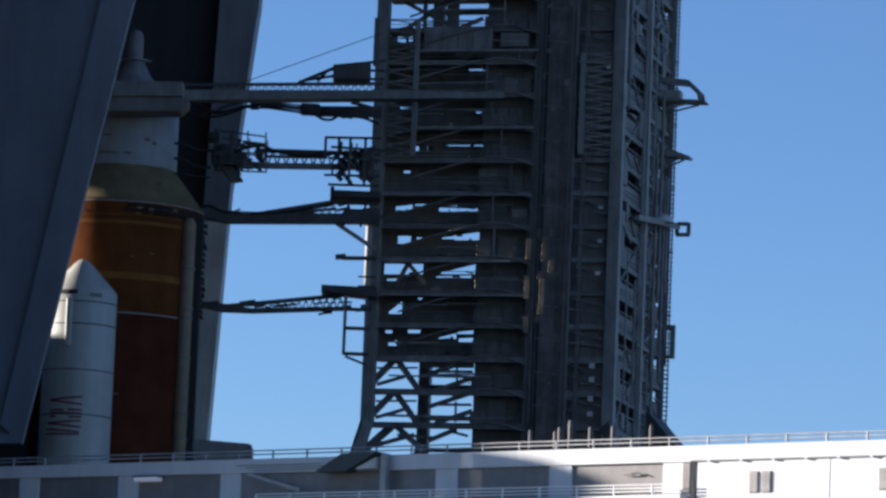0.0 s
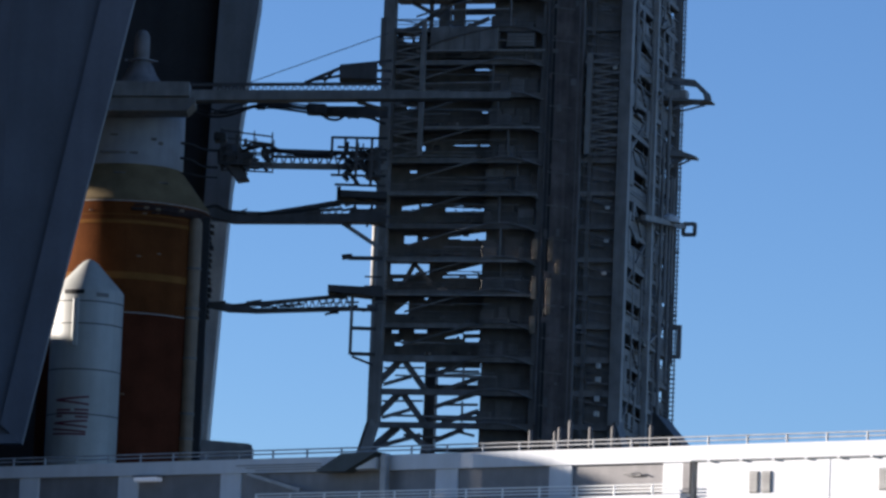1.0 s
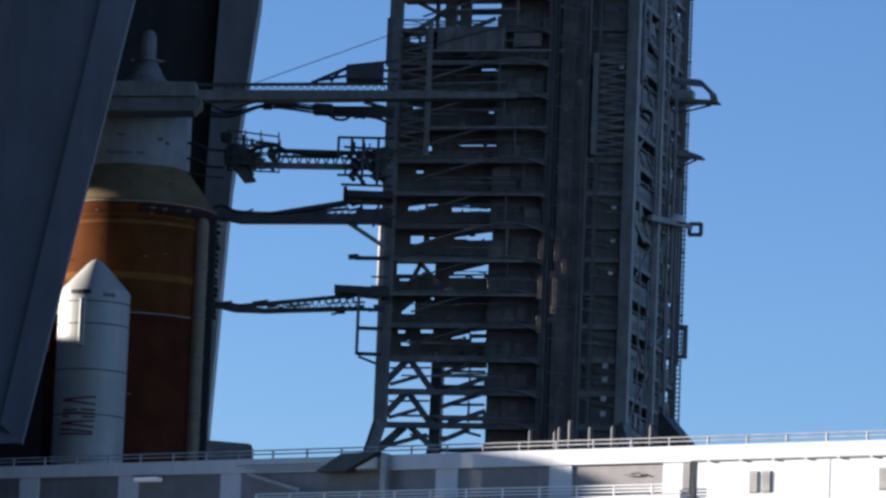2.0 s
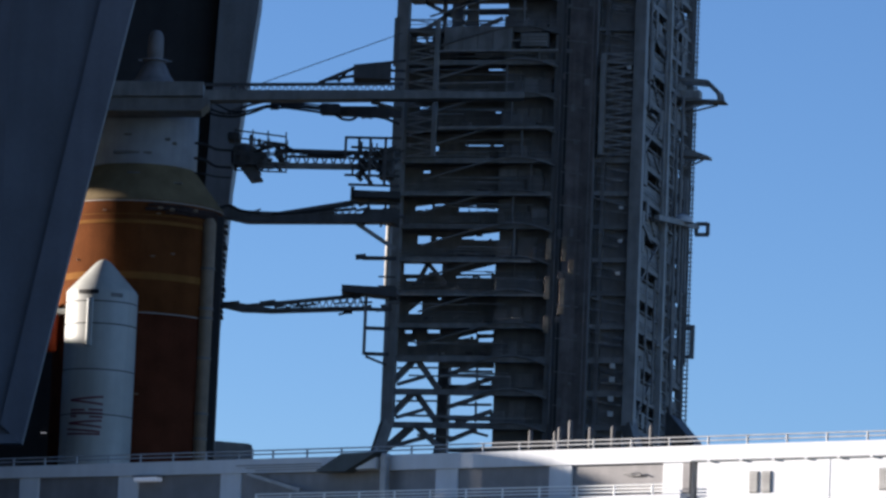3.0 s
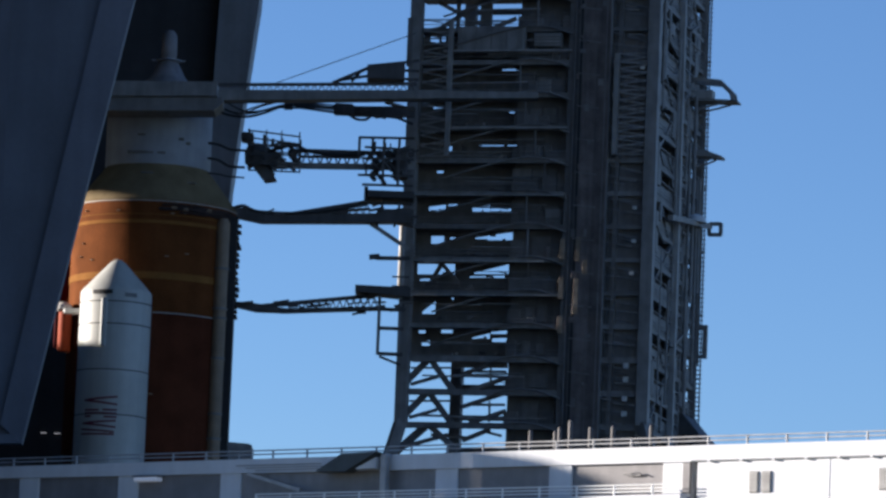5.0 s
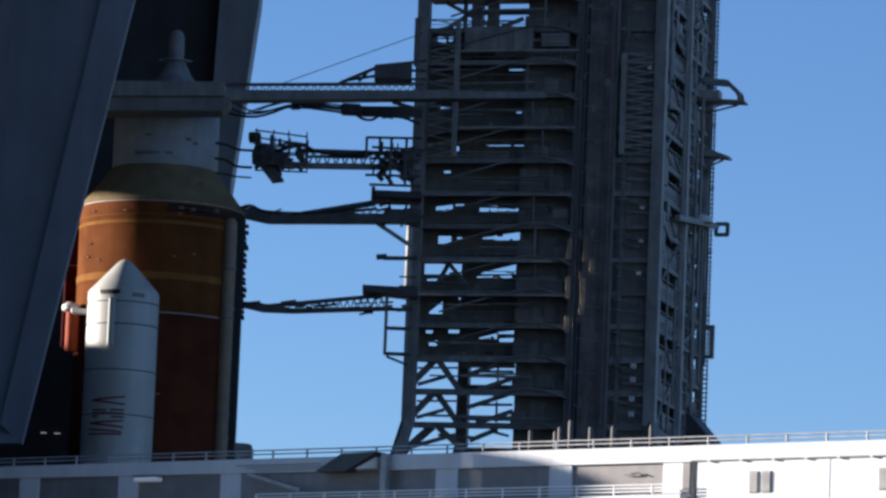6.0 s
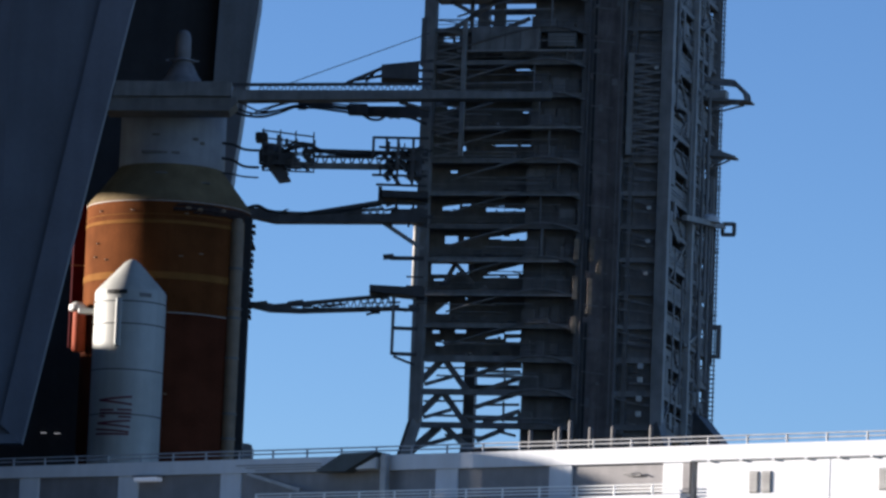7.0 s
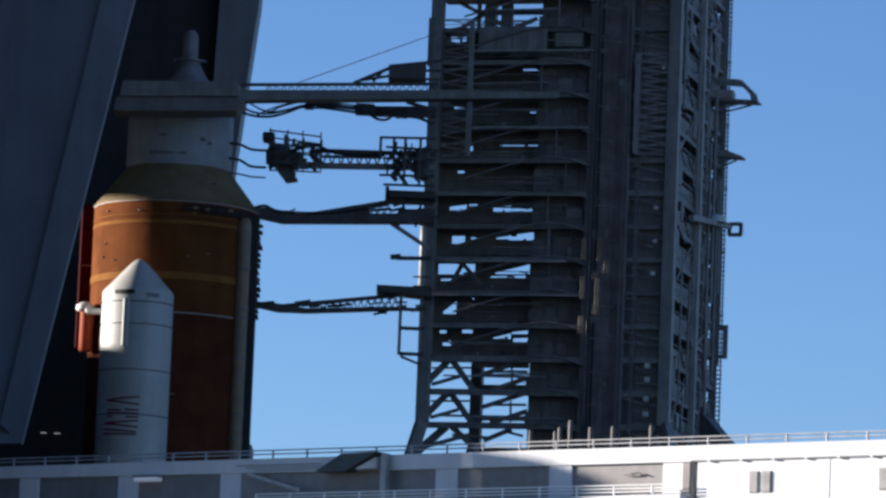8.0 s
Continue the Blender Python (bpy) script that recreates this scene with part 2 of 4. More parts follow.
def ring(name, z0, z1, r, mat, label=""):
    part(name, lathe([(r - 0.15, z0 - Z0), (r, z0 - Z0 + 0.02), (r, z1 - Z0 - 0.02), (r - 0.15, z1 - Z0)], 64), mat, rocket, label, True)


ring("flange", 36.76, 36.85, R + 0.04, M_FLANGE, "pale flange ring")
ring("band", 35.6, 35.82, R + 0.025, M_FOAM_TAN, "tan foam band")
ring("band", 36.05, 36.13, R + 0.02, M_FOAM_TAN)
ring("band", 32.7, 33.1, R + 0.03, M_FOAM_TAN, "tan foam band")
ring("band", 30.93, 31.02, R + 0.03, M_FLANGE, "thin pale band")
part("adapter_cone", lathe([(R, 36.85 - Z0), (R, 36.95 - Z0), (2.82, 38.9 - Z0), (2.78, 39.0 - Z0)], 64), M_FOAM_OLIVE, rocket, "tapered olive-tan adapter", True)
part("service_module", lathe([(2.74, 38.9 - Z0), (2.78, 39.0 - Z0), (2.78, 42.3 - Z0), (2.6, 42.6 - Z0)], 48), M_SHELL, rocket, "white cylindrical service module", True)
part("capsule_cover", lathe([(2.6, 42.5 - Z0), (1.75, 43.2 - Z0), (1.25, 43.65 - Z0), (0.86, 44.15 - Z0), (0.64, 44.6 - Z0), (0.48, 44.9 - Z0), (0.4, 45.0 - Z0)], 32, (0.3, 0)), M_SHELL_SHADED, rocket, "grey-white capsule cover, colour darkened for shade", True)
part("escape_tower", lathe([(0.38, 44.98 - Z0), (0.42, 45.3 - Z0), (0.4, 46.2 - Z0), (0.33, 46.42 - Z0), (0.2, 46.56 - Z0), (0.05, 46.6 - Z0)], 24, (0.3, 0)), M_SHELL_SHADED, rocket, "slim grey-white escape tower, colour darkened for shade", True)
bm = lathe([(0.4, 44.88 - Z0), (0.68, 44.92 - Z0), (0.68, 44.97 - Z0), (0.38, 45.04 - Z0)], 24, (0.3, 0))
for a in range(4):
    an = a * math.pi / 2
    add_bar(bm, (0.3, 0, 44.95 - Z0), (0.3 + 0.88 * math.cos(an), 0.88 * math.sin(an), 44.95 - Z0), 0.07)
part("nozzle_ring", bm, M_SHELL, rocket)

# strap-on booster beside the core, towards the film camera
BX, BY, BR = -1.42, -6.0, 1.83
booster = part("booster", lathe([(BR, -0.9), (BR, 3), (BR, 31.6 - Z0), (1.75, 31.75 - Z0), (0.42, 33.2 - Z0), (0.2, 33.36 - Z0), (0.03, 33.42 - Z0)], 48, (BX, BY)), M_BOOSTER, rocket, "white solid rocket booster with cone nose", True)
for z in (31.05, 29.9, 27.55, 25.25):
    part("joint_ring", lathe([(BR - 0.1, z - 0.03 - Z0), (BR + 0.012, z - 0.025 - Z0), (BR + 0.012, z + 0.025 - Z0), (BR - 0.1, z + 0.03 - Z0)], 48, (BX, BY)), M_BLACK, booster, "dark joint line", True)
part("booster_tunnel", box((BX - 0.62, BY - BR - 0.07, 28.7 - Z0), (BX - 0.3, BY - BR + 0.2, 31.2 - Z0), 0.05), M_BOOSTER, booster, "raised white cable tunnel")


def on_booster(name, a0, a1, z0, z1, mat, lift=0.03, label="", rise=0.0):
    """A thin curved plate on the booster's skin between two angles (degrees, 0 faces the film camera) and two heights; rise slants it."""
    b = bmesh.new()
    n = max(2, int(abs(a1 - a0) / 6))
    rows = []
    for rr in (BR - 0.03, BR + lift):
        for zz in (z0 - Z0, z1 - Z0):
            rows.append([b.verts.new((BX + rr * math.sin(radians(a0 + (a1 - a0) * k / n)), BY - rr * math.cos(radians(a0 + (a1 - a0) * k / n)), zz + rise * k / n)) for k in range(n + 1)])
    for u, v in ((rows[0], rows[1]), (rows[2], rows[3]), (rows[0], rows[2]), (rows[1], rows[3])):
        for k in range(n):
            b.faces.new((u[k], u[k + 1], v[k + 1], v[k]))
    for k in (0, n):
        b.faces.new((rows[0][k], rows[1][k], rows[3][k], rows[2][k]))
    return part(name, b, mat, booster, label)


on_booster("vent_port", -36, -2, 31.42, 31.62, M_BLACK, 0.04, "dark oval vent port")
on_booster("vent_port", 18, 38, 31.3, 31.5, M_STEEL_DARK, 0.04, "dark oval vent port")
# the red emblem: plain strokes
for a0, a1, z, rise in ((-48, 9, 25.9, 0.2), (-48, 9, 25.9, -0.2), (-14, 9, 25.42, 0.0), (-46, -20, 25.4, 0.0), (-46, 9, 25.24, 0.0), (-46, -34, 25.08, 0.0), (-12, 9, 25.06, 0.0), (-50, 8, 24.72, 0.16), (-50, 8, 24.72, -0.18), (-52, 6, 24.42, -0.12), (-52, 6, 24.18, 0.0)):
    on_booster("emblem_stroke", a0 + 5, a1 + 5, z, z + 0.1, M_RED, 0.012, "plain faded red emblem stroke", rise)
# pale attach fitting and pipe column on the sunny side
part("pipe_column", lathe([(0.3, 29.0 - Z0), (0.36, 29.1 - Z0), (0.36, 31.15 - Z0)], 20, (-4.3, -1.95)), M_PIPE, rocket, "red-orange vertical pipe column", True)
part("pipe_cap", lathe([(0.37, 31.1 - Z0), (0.48, 31.2 - Z0), (0.46, 31.42 - Z0), (0.25, 31.58 - Z0), (0.05, 31.62 - Z0)], 20, (-4.42, -1.95)), M_WHITE, rocket, "rounded white pipe cap", True)
part("slim_pipe", lathe([(0.1, 29.2 - Z0), (0.12, 29.25 - Z0), (0.12, 31.2 - Z0)], 12, (-4.75, -1.9)), M_OXIDE, rocket, "dark red slim pipe", True)
part("attach_fitting", box((-4.2, -4.6, 30.72 - Z0), (-2.9, -4.0, 30.98 - Z0), 0.05), M_WHITE, rocket, "white booster attach strut")
# made-up box that stands in for the red fringe beside the core
part("red_fringe_box", box((-5.1, 1.0, 30.2 - Z0), (-3.9, 2.6, 37.2 - Z0), 0.08), M_OXIDE, rocket, "dark red box added for the red fringe behind the core")
part("fringe_box_strap", box((-5.13, 0.97, 33.9 - Z0), (-3.9, 2.63, 33.96 - Z0), 0.01), M_TANPIPE, rocket)
# feed conduit and cable bundle on the tower side
conduit = part("feed_conduit", lathe([(0.36, -0.9), (0.36, 36.0 - Z0), (0.22, 36.25 - Z0)], 20, (3.72, -2.5)), M_TANPIPE, rocket, "tan vertical feed conduit", True)
for z in (24.7, 26.0, 28.9, 31.0, 31.5, 33.6):
    part("conduit_clamp", lathe([(0.3, z - Z0 - 0.06), (0.41, z - Z0 - 0.05), (0.41, z - Z0 + 0.05), (0.3, z - Z0 + 0.06)], 20, (3.72, -2.5)), M_STEEL_DARK, conduit, "", True)
tunnel = part("cable_tunnel", box((4.0, -1.75, -0.9), (4.44, -0.6, 36.5 - Z0), 0.05), M_BLACK, rocket, "black cable tunnel on the core side")
trng = random.Random(11)
for k in range(17):
    z = 31.2 + k * 0.3 + trng.uniform(-0.06, 0.06)
    part("tunnel_bracket", box((4.3, -1.6, z - Z0), (4.44 + trng.uniform(0.06, 0.2), -0.6, z - Z0 + trng.uniform(0.07, 0.17)), 0.02), M_BLACK, tunnel)
# cable runs round the core below the flange, towards the umbilical
for z, a0, a1, r in ((36.62, -82, -18, 0.06), (36.42, -84, -16, 0.1), (36.27, -70, -20, 0.06), (36.52, -60, -16, 0.09)):
    pts = []
    for k in range(9):
        an = radians(a0 + (a1 - a0) * k / 8)
        pts.append(((R + 0.05) * math.cos(an), (R + 0.05) * math.sin(an), z - Z0 + trng.uniform(-0.04, 0.04)))
    hose("cable_run", pts, r, M_CABLE, rocket, "dark cable run under the flange")
for an, z in ((-74, 36.4), (-66, 36.36), (-48, 36.45)):
    x, y = (R + 0.12) * math.cos(radians(an)), (R + 0.12) * math.sin(radians(an))
    part("cable_clamp", box((x - 0.14, y - 0.06, z - Z0), (x + 0.14, y + 0.2, z - Z0 + 0.14), 0.03), M_TANPIPE, rocket)
# dark access marks on the tapered adapter
for an, z in ((-58, 37.95), (-96, 38.4)):
    rr = 4.32 - (z - 36.95) * 1.5 / 1.95
    x, y = rr * math.cos(radians(an)), rr * math.sin(radians(an))
    part("access_mark", box((x - 0.32, y - 0.03, z - Z0), (x + 0.32, y + 0.3, z - Z0 + 0.07), 0.02), M_STEEL_DARK, rocket, "small dark access mark")
# small marks on the service module
for x, z, w, h in ((-0.7, 40.45, 0.5, 0.12), (1.25, 40.3, 0.45, 0.14), (1.6, 40.12, 0.4, 0.14), (-0.45, 39.5, 2.0, 0.15)):
    yy = -math.sqrt(2.79 ** 2 - x * x)
    part("panel_mark", box((x - w / 2, yy - 0.02, z - Z0), (x + w / 2, yy + 0.25, z - Z0 + h), 0.02), M_STEEL_DARK, rocket, "small dark panel mark")
for x, z in ((-3.3, 36.3), (-1.6, 36.25), (1.1, 36.15), (1.7, 36.2), (-3.5, 33.9), (-2.9, 33.7), (-3.4, 34.6), (0.9, 33.9), (1.9, 34.1), (0.4, 26.7)):
    yy = -math.sqrt((R + 0.01) ** 2 - x * x)
    part("foam_patch", box((x - 0.16, yy - 0.005, z - Z0), (x + 0.16, yy + 0.3, z - Z0 + 0.07), 0.02), M_TANPIPE, rocket)

# ---- launch tower ----
TZ = 23.4
L = 13.0
tower = thing("launch_tower", "dark grey steel launch tower with many open floors", "tower", pose(-0.74, 2.0, TZ, 0, 0, -14.4))
FL = [26.4 - TZ + 1.765 * k for k in range(17)]
TOP = FL[-1]
rng = random.Random(4)


def tb(name, p, q, w, mat=M_STEEL, h=None, sides=4, label=""):
    return bar(name, p, q, w, mat, tower, h, sides, label)


# main columns with splayed feet
for u, w in ((0, 0), (L, 0), (L, L), (-0.3, L)):
    tb("column", (u, w, FL[0]), (u, w, TOP), 0.4 if (u, w) == (L, L) else 0.62, M_STEEL)
    du, dw = (-0.8 if u <= 0 else 1.1), (-0.5 if w == 0 else 0.8)
    tb("column_foot", (u + du * 1.25, w + dw * 1.25, -0.9), (u, w, FL[0] + 0.1), 0.6, M_STEEL if u <= 0 else M_STEEL_DARK)
for u, w, s, m in ((8.6, 0.0, 0.35, M_STEEL_DARK), (L + 0.2, 6.3, 0.34, M_STEEL_LIGHT), (L, 9.0, 0.25, M_STEEL), (5.2, L, 0.4, M_STEEL_DARK), (11.2, 0, 0.22, M_STEEL)):
    tb("post", (u, w, -0.9), (u, w, TOP), s, m)



def bay_infill(k, *gaps):
    """Infill panels behind the near left bay of floor k, round open gaps: from u, to u, lower edge, upper edge, rise of the upper edge."""
    z0, top = FL[k], FL[k + 1] - FL[k]
    cuts = sorted({-0.6, 5.5, *(g[0] for g in gaps), *(g[1] for g in gaps)})
    for c0, c1 in zip(cuts, cuts[1:]):
        low0 = low1 = 0.0
        here = sorted((g for g in gaps if g[0] < (c0 + c1) / 2 < g[1]), key=lambda g: g[2])
        for u0, u1, low, high, rise in here + [(c0, c1, top, top, 0.0)]:
            if low > max(low0, low1):
                part("infill_panel", prism([(c0, z0 + low0), (c1, z0 + low1), (c1, z0 + low), (c0, z0 + low)], 2.0, 2.08), M_STEEL_DARK, tower)
            low0, low1 = (high + rise * (c - u0) / (u1 - u0) for c in (c0, c1))
            if c1 == u1 and u1 - u0 > 0.9:
                for _ in range(2):
                    u, h = rng.uniform(u0, u1 - 0.2), rng.choice((low, high)) + rng.uniform(-0.06, 0.06)
                    tb("fitting", (u, 1.9, z0 + h), (u + rng.uniform(0.08, 0.4), 1.9, z0 + h + rng.uniform(-0.06, 0.06)), rng.uniform(0.06, 0.15), M_STEEL_DARK)


# floors, edge beams, rails, curved pipes below each floor of the near face
for k, z in enumerate(FL):
    part("floor", box((5.2, 0, z - 0.06), (L, L, z)), M_STEEL_DARK, tower)
    if k > 1:
        part("floor", box((0, 0, z - 0.06), (5.15, 2.0, z)), M_STEEL_DARK, tower)
    tb("edge_beam", (0, 0, z - 0.1), (L, 0, z - 0.1), 0.2, M_STEEL, 0.32 if k < 3 else 0.24)
    tb("edge_beam", (L, 0, z - 0.1), (L, L, z - 0.1), 0.2, M_STEEL_DARK, 0.24)
    tb("edge_beam", (0, L, z - 0.1), (L, L, z - 0.1), 0.2, M_STEEL_DARK, 0.24)
    for dz in (0.2, 0.4):
        tb("handrail", (0.2 if k > 2 else 5.4, -0.12, z + dz), (8.4, -0.12, z + dz), 0.035, M_STEEL)
        tb("handrail", (L + 0.12, 0.3, z + dz), (L + 0.12, L, z + dz), 0.035, M_STEEL)
    left = 1.5 if k > 2 else 4.2
    hose("curved_pipe", [(left, -0.25, z - 0.42 - 0.19 * (5.4 - left)), (3.7, -0.25, z - 0.5) if k > 2 else (4.8, -0.25, z - 0.3), (5.5, -0.25, z - 0.05), (6.3, -0.25, z + 0.06), (7.2, -0.25, z + 0.02), (7.9, -0.25, z - 0.16), (8.6, -0.25, z - 0.4)], 0.055, M_STEEL, tower)
    tb("slanting_tie", (10.8, -0.2, z - 0.35), (12.6, -0.2, z - 0.75), 0.07, M_STEEL)
    tb("slanting_tie", (9.0, -0.42, z - 0.75), (12.7, -0.2, z - 1.15), 0.05, M_STEEL)
    if 2 <= k < 12:
        # pipework and small gear in front of the infill
        for _ in range(5):
            u, w, zz = rng.uniform(0.5, 4.4), rng.uniform(0.3, 1.8), z + rng.uniform(0.1, 0.5)
            tb("fitting", (u, w, zz), (u + rng.uniform(0.2, 0.9), w, zz + rng.uniform(-0.12, 0.12)), rng.uniform(0.06, 0.2), rng.choice((M_STEEL_DARK, M_STEEL, M_ARM)))
        for _ in range(2):
            u = rng.uniform(2.4, 5.0)
            tb("drop_pipe", (u, 1.7, z), (u, 1.7, z + rng.uniform(0.4, 0.55)), rng.uniform(0.1, 0.3), rng.choice((M_STEEL, M_STEEL_LIGHT)), None, 6)
        part("cable_duct", box((0.4, 1.4, z + 0.02), (5.1, 1.75, z + rng.uniform(0.22, 0.38)), 0.02), M_STEEL if k % 3 == 0 else M_STEEL_DARK, tower)
    if k > 0:
        z0 = FL[k - 1]
        part("side_panel", box((L - 0.1, 0.35, z0 + 0.02), (L - 0.02, 6.18, z0 + rng.uniform(0.75, 1.1))), M_STEEL_DARK, tower)
        part("side_panel", box((L - 0.1, 6.2, z0 + 0.02), (L - 0.02, L - 0.4, z0 + rng.uniform(0.75, 1.1))), M_STEEL_DARK, tower)
# inverted V at the fifth level and above the topmost screened level
for p, q in (((1.0, 33.9), (1.62, 35.05)), ((1.62, 35.05), (2.6, 34.0)), ((0.9, 47.7), (3.4, 49.3)), ((0.9, 49.2), (3.6, 47.8)), ((2.0, 47.7), (2.0, 49.3)), ((3.5, 47.6), (5.2, 48.3))):
    tb("brace", (p[0], 1.0, p[1] - TZ), (q[0], 1.0, q[1] - TZ), 0.2, M_STEEL_DARK)
part("post_casing", box((3.2, 1.0, 47.6 - TZ), (3.8, 1.4, 49.3 - TZ), 0.03), M_STEEL_DARK, tower)
bay_infill(2, (0.24, 0.62, 1.5, 1.66, 0), (0.43, 0.89, 0.83, 1.02, 0.12), (1.48, 2.17, 1.52, 1.7, 0), (3.18, 4.16, 1.23, 1.29, 0.25), (4.2, 5.08, 1.5, 1.6, 0.1), (4.29, 5.09, 1.07, 1.26, 0.04))
bay_infill(3, (0.39, 1.11, 0.78, 0.9, 0.58), (1.98, 2.35, 1.56, 1.66, 0))
bay_infill(4, (0.03, 2.4, 1.15, 1.73, 0), (0.19, 0.81, 0.8, 0.9, 0.03), (3.16, 5.06, 1.18, 1.25, 0.47), (2.92, 4.84, 0.98, 1.06, 0.05))
bay_infill(5, (0.72, 1.44, 1.04, 1.46, 0), (1.75, 2.06, 1.28, 1.39, 0), (3.15, 3.83, 1.3, 1.38, 0.09), (3.83, 5.21, 1.24, 1.5, 0.19))
bay_infill(6, (0.53, 1.46, 1.05, 1.28, 0.12), (1.59, 2.27, 1.3, 1.41, 0.03), (2.93, 3.92, 1.02, 1.29, 0.06), (3.93, 5.08, 1.04, 1.19, 0))
bay_infill(7, (0.89, 1.26, 1.33, 1.47, 0))
bay_infill(8, (1.34, 1.68, 0.7, 1.03, 0), (2.15, 2.49, 0.76, 1.06, 0), (3.17, 5.25, 1.03, 1.1, 0))
bay_infill(9, (0.56, 1.06, 1.29, 1.45, 0), (4.75, 5.18, 1.05, 1.14, 0))
bay_infill(10, (4.28, 5.34, 1.6, 1.7, 0))
bay_infill(11, (0.23, 0.72, 1.4, 1.72, 0), (0.85, 1.09, 1.45, 1.72, 0), (2.12, 2.53, 0.08, 0.27, 0), (3.84, 4.59, 0.05, 0.19, 0), (4.6, 5.34, 0.02, 0.12, 0))
# open lower bays: chevrons, ties and stair strings, alike on two floors, then the foot
CHEVRONS = (((0.05, 0.45), (1.3, 1.75), 0.3), ((1.3, 1.75), (2.75, -0.12), 0.3), ((0.32, 0.34), (1.82, 0.78), 0.17), ((0.3, 1.22), (2.5, 1.25), 0.1), ((3.1, 0.92), (5.4, 1.68), 0.21), ((3.6, 0.08), (5.55, 0.75), 0.22), ((3.4, 1.06), (5.5, 1.08), 0.13), ((4.65, 1.25), (4.68, 0.15), 0.1))
FOOT = (((-0.34, 1.5), (1.21, 2.88), 0.36), ((1.45, 2.91), (3.05, 1.56), 0.3), ((0.17, 1.81), (2.46, 2.45), 0.2), ((1.54, 2.43), (3.69, 2.31), 0.14), ((3.27, 2.16), (4.74, 2.78), 0.22), ((4.44, 2.65), (5.37, 2.43), 0.14))
for base, bars in ((FL[1], CHEVRONS), (FL[0], CHEVRONS), (0.0, FOOT)):
    for p, q, w in bars:
        tb("brace", (p[0], 0.5, base + p[1]), (q[0], 0.5, base + q[1]), w, M_STEEL_DARK)
part("bay_header", box((2.6, 0.6, 29.45 - TZ), (5.5, 0.8, 29.95 - TZ)), M_STEEL_DARK, tower)
# solid core of shafts in the middle of the tower
part("shaft_wall", box((5.5, 0.9, -0.9), (10.6, 11.5, TOP)), M_STEEL_DARK, tower, "dark enclosed stair shaft")
shaft = part("elevator_shaft", box((8.75, -0.35, -0.9), (10.75, 0.9, TOP), 0.04), M_STEEL_DARK, tower, "smooth dark elevator shaft")
part("shaft_wall", box((10.6, 0.3, -0.9), (L - 0.4, 0.6, TOP)), M_STEEL_DARK, tower)
part("shaft_wall", box((10.6, 0.6, -0.9), (L - 0.95, L - 0.8, TOP)), M_STEEL_DARK, tower)
# open galleries along the right face: cross walls, rails and braces
for w in (6.3, L - 0.8):
    part("cross_wall", box((L - 0.95, w, -0.9), (L - 0.3, w + 0.2, TOP)), M_STEEL_DARK, tower)
for k, z in enumerate(FL[:-1]):
    tb("guard_rail", (L + 0.1, 0.3, z + 0.95), (L + 0.1, L, z + 0.95), 0.06, M_STEEL_DARK)
    w = (0.4, 3.4, 6.5, 9.2)[k % 4]
    tb("brace", (L, w, z), (L, w + 2.7, z + 1.7), 0.16, M_STEEL_DARK)
    tb("brace", (L, (w + 6.0) % 10, z + 1.7), (L, (w + 6.0) % 10 + 2.7, z), 0.16, M_STEEL_DARK)

part("base_skirt", prism([(L - 2.5, -0.9), (L + 4.4, -0.9), (L + 4.4, 0.0), (L + 1.6, 3.2), (L + 0.3, 4.7), (L - 2.5, 4.6)], 9.0, 13.0), M_ARM, tower, "dark sloping base skirt")
# wall panels, conduits and trays behind the near face
for k, z in enumerate(FL[:-1]):
    u = 5.35
    while u < 8.4:
        s = rng.uniform(0.3, 1.1)
        part("wall_panel", box((u, 0.84 - rng.uniform(0, 0.1), z + rng.uniform(0.02, 0.3)), (min(u + s, 8.6), 0.92, z + rng.uniform(0.7, 1.5)), 0.02), M_STEEL_DARK if k < 5 or rng.random() < 0.7 else M_STEEL, tower)
        u += s + rng.uniform(0.05, 0.5)
    for _ in range(3):
        zz, u0 = z + rng.uniform(0.1, 1.4), rng.uniform(0.4, 4)
        tb("conduit", (u0, -0.02, zz), (u0 + rng.uniform(2, 5), -0.02, zz + rng.uniform(-0.1, 0.1)), rng.uniform(0.05, 0.11), rng.choice((M_STEEL, M_STEEL_DARK, M_STEEL_LIGHT)), None, 6)
    for _ in range(2):
        zz, u0 = z + rng.uniform(0.1, 1.4), rng.uniform(10.9, 11.6)
        tb("conduit", (u0, -0.1, zz), (u0 + rng.uniform(0.5, 1.3), -0.1, zz - rng.uniform(0, 0.2)), rng.uniform(0.05, 0.12), rng.choice((M_STEEL, M_STEEL_LIGHT)), None, 6)
    for w in (0.0, 0.42):
        bar("shaft_seam", (8.8 + w * 4, -0.37, z), (8.8 + w * 4, -0.37, z + 1.7), 0.05, M_STEEL, shaft)

# equipment boxes on the floors
for k, z in enumerate(FL[:-1]):
    for _ in range(4 if k > 2 else 0):
        u = rng.uniform(5.4, 8.0)
        s, h, w = rng.uniform(0.4, 1.3), rng.uniform(0.35, 0.95), rng.uniform(0.1, 0.8)
        part("equipment_cabinet", box((u, w, z), (min(u + s, 8.6), w + 0.5, z + h), 0.03), M_STEEL if rng.random() < 0.4 else M_STEEL_DARK, tower)
    for _ in range(1 if k > 3 else 0):
        u = rng.uniform(5.4, 8.4)
        tb("pipe", (u, -0.05, z), (u, -0.05, z + 1.6), rng.uniform(0.06, 0.16), M_STEEL_DARK, None, 6)
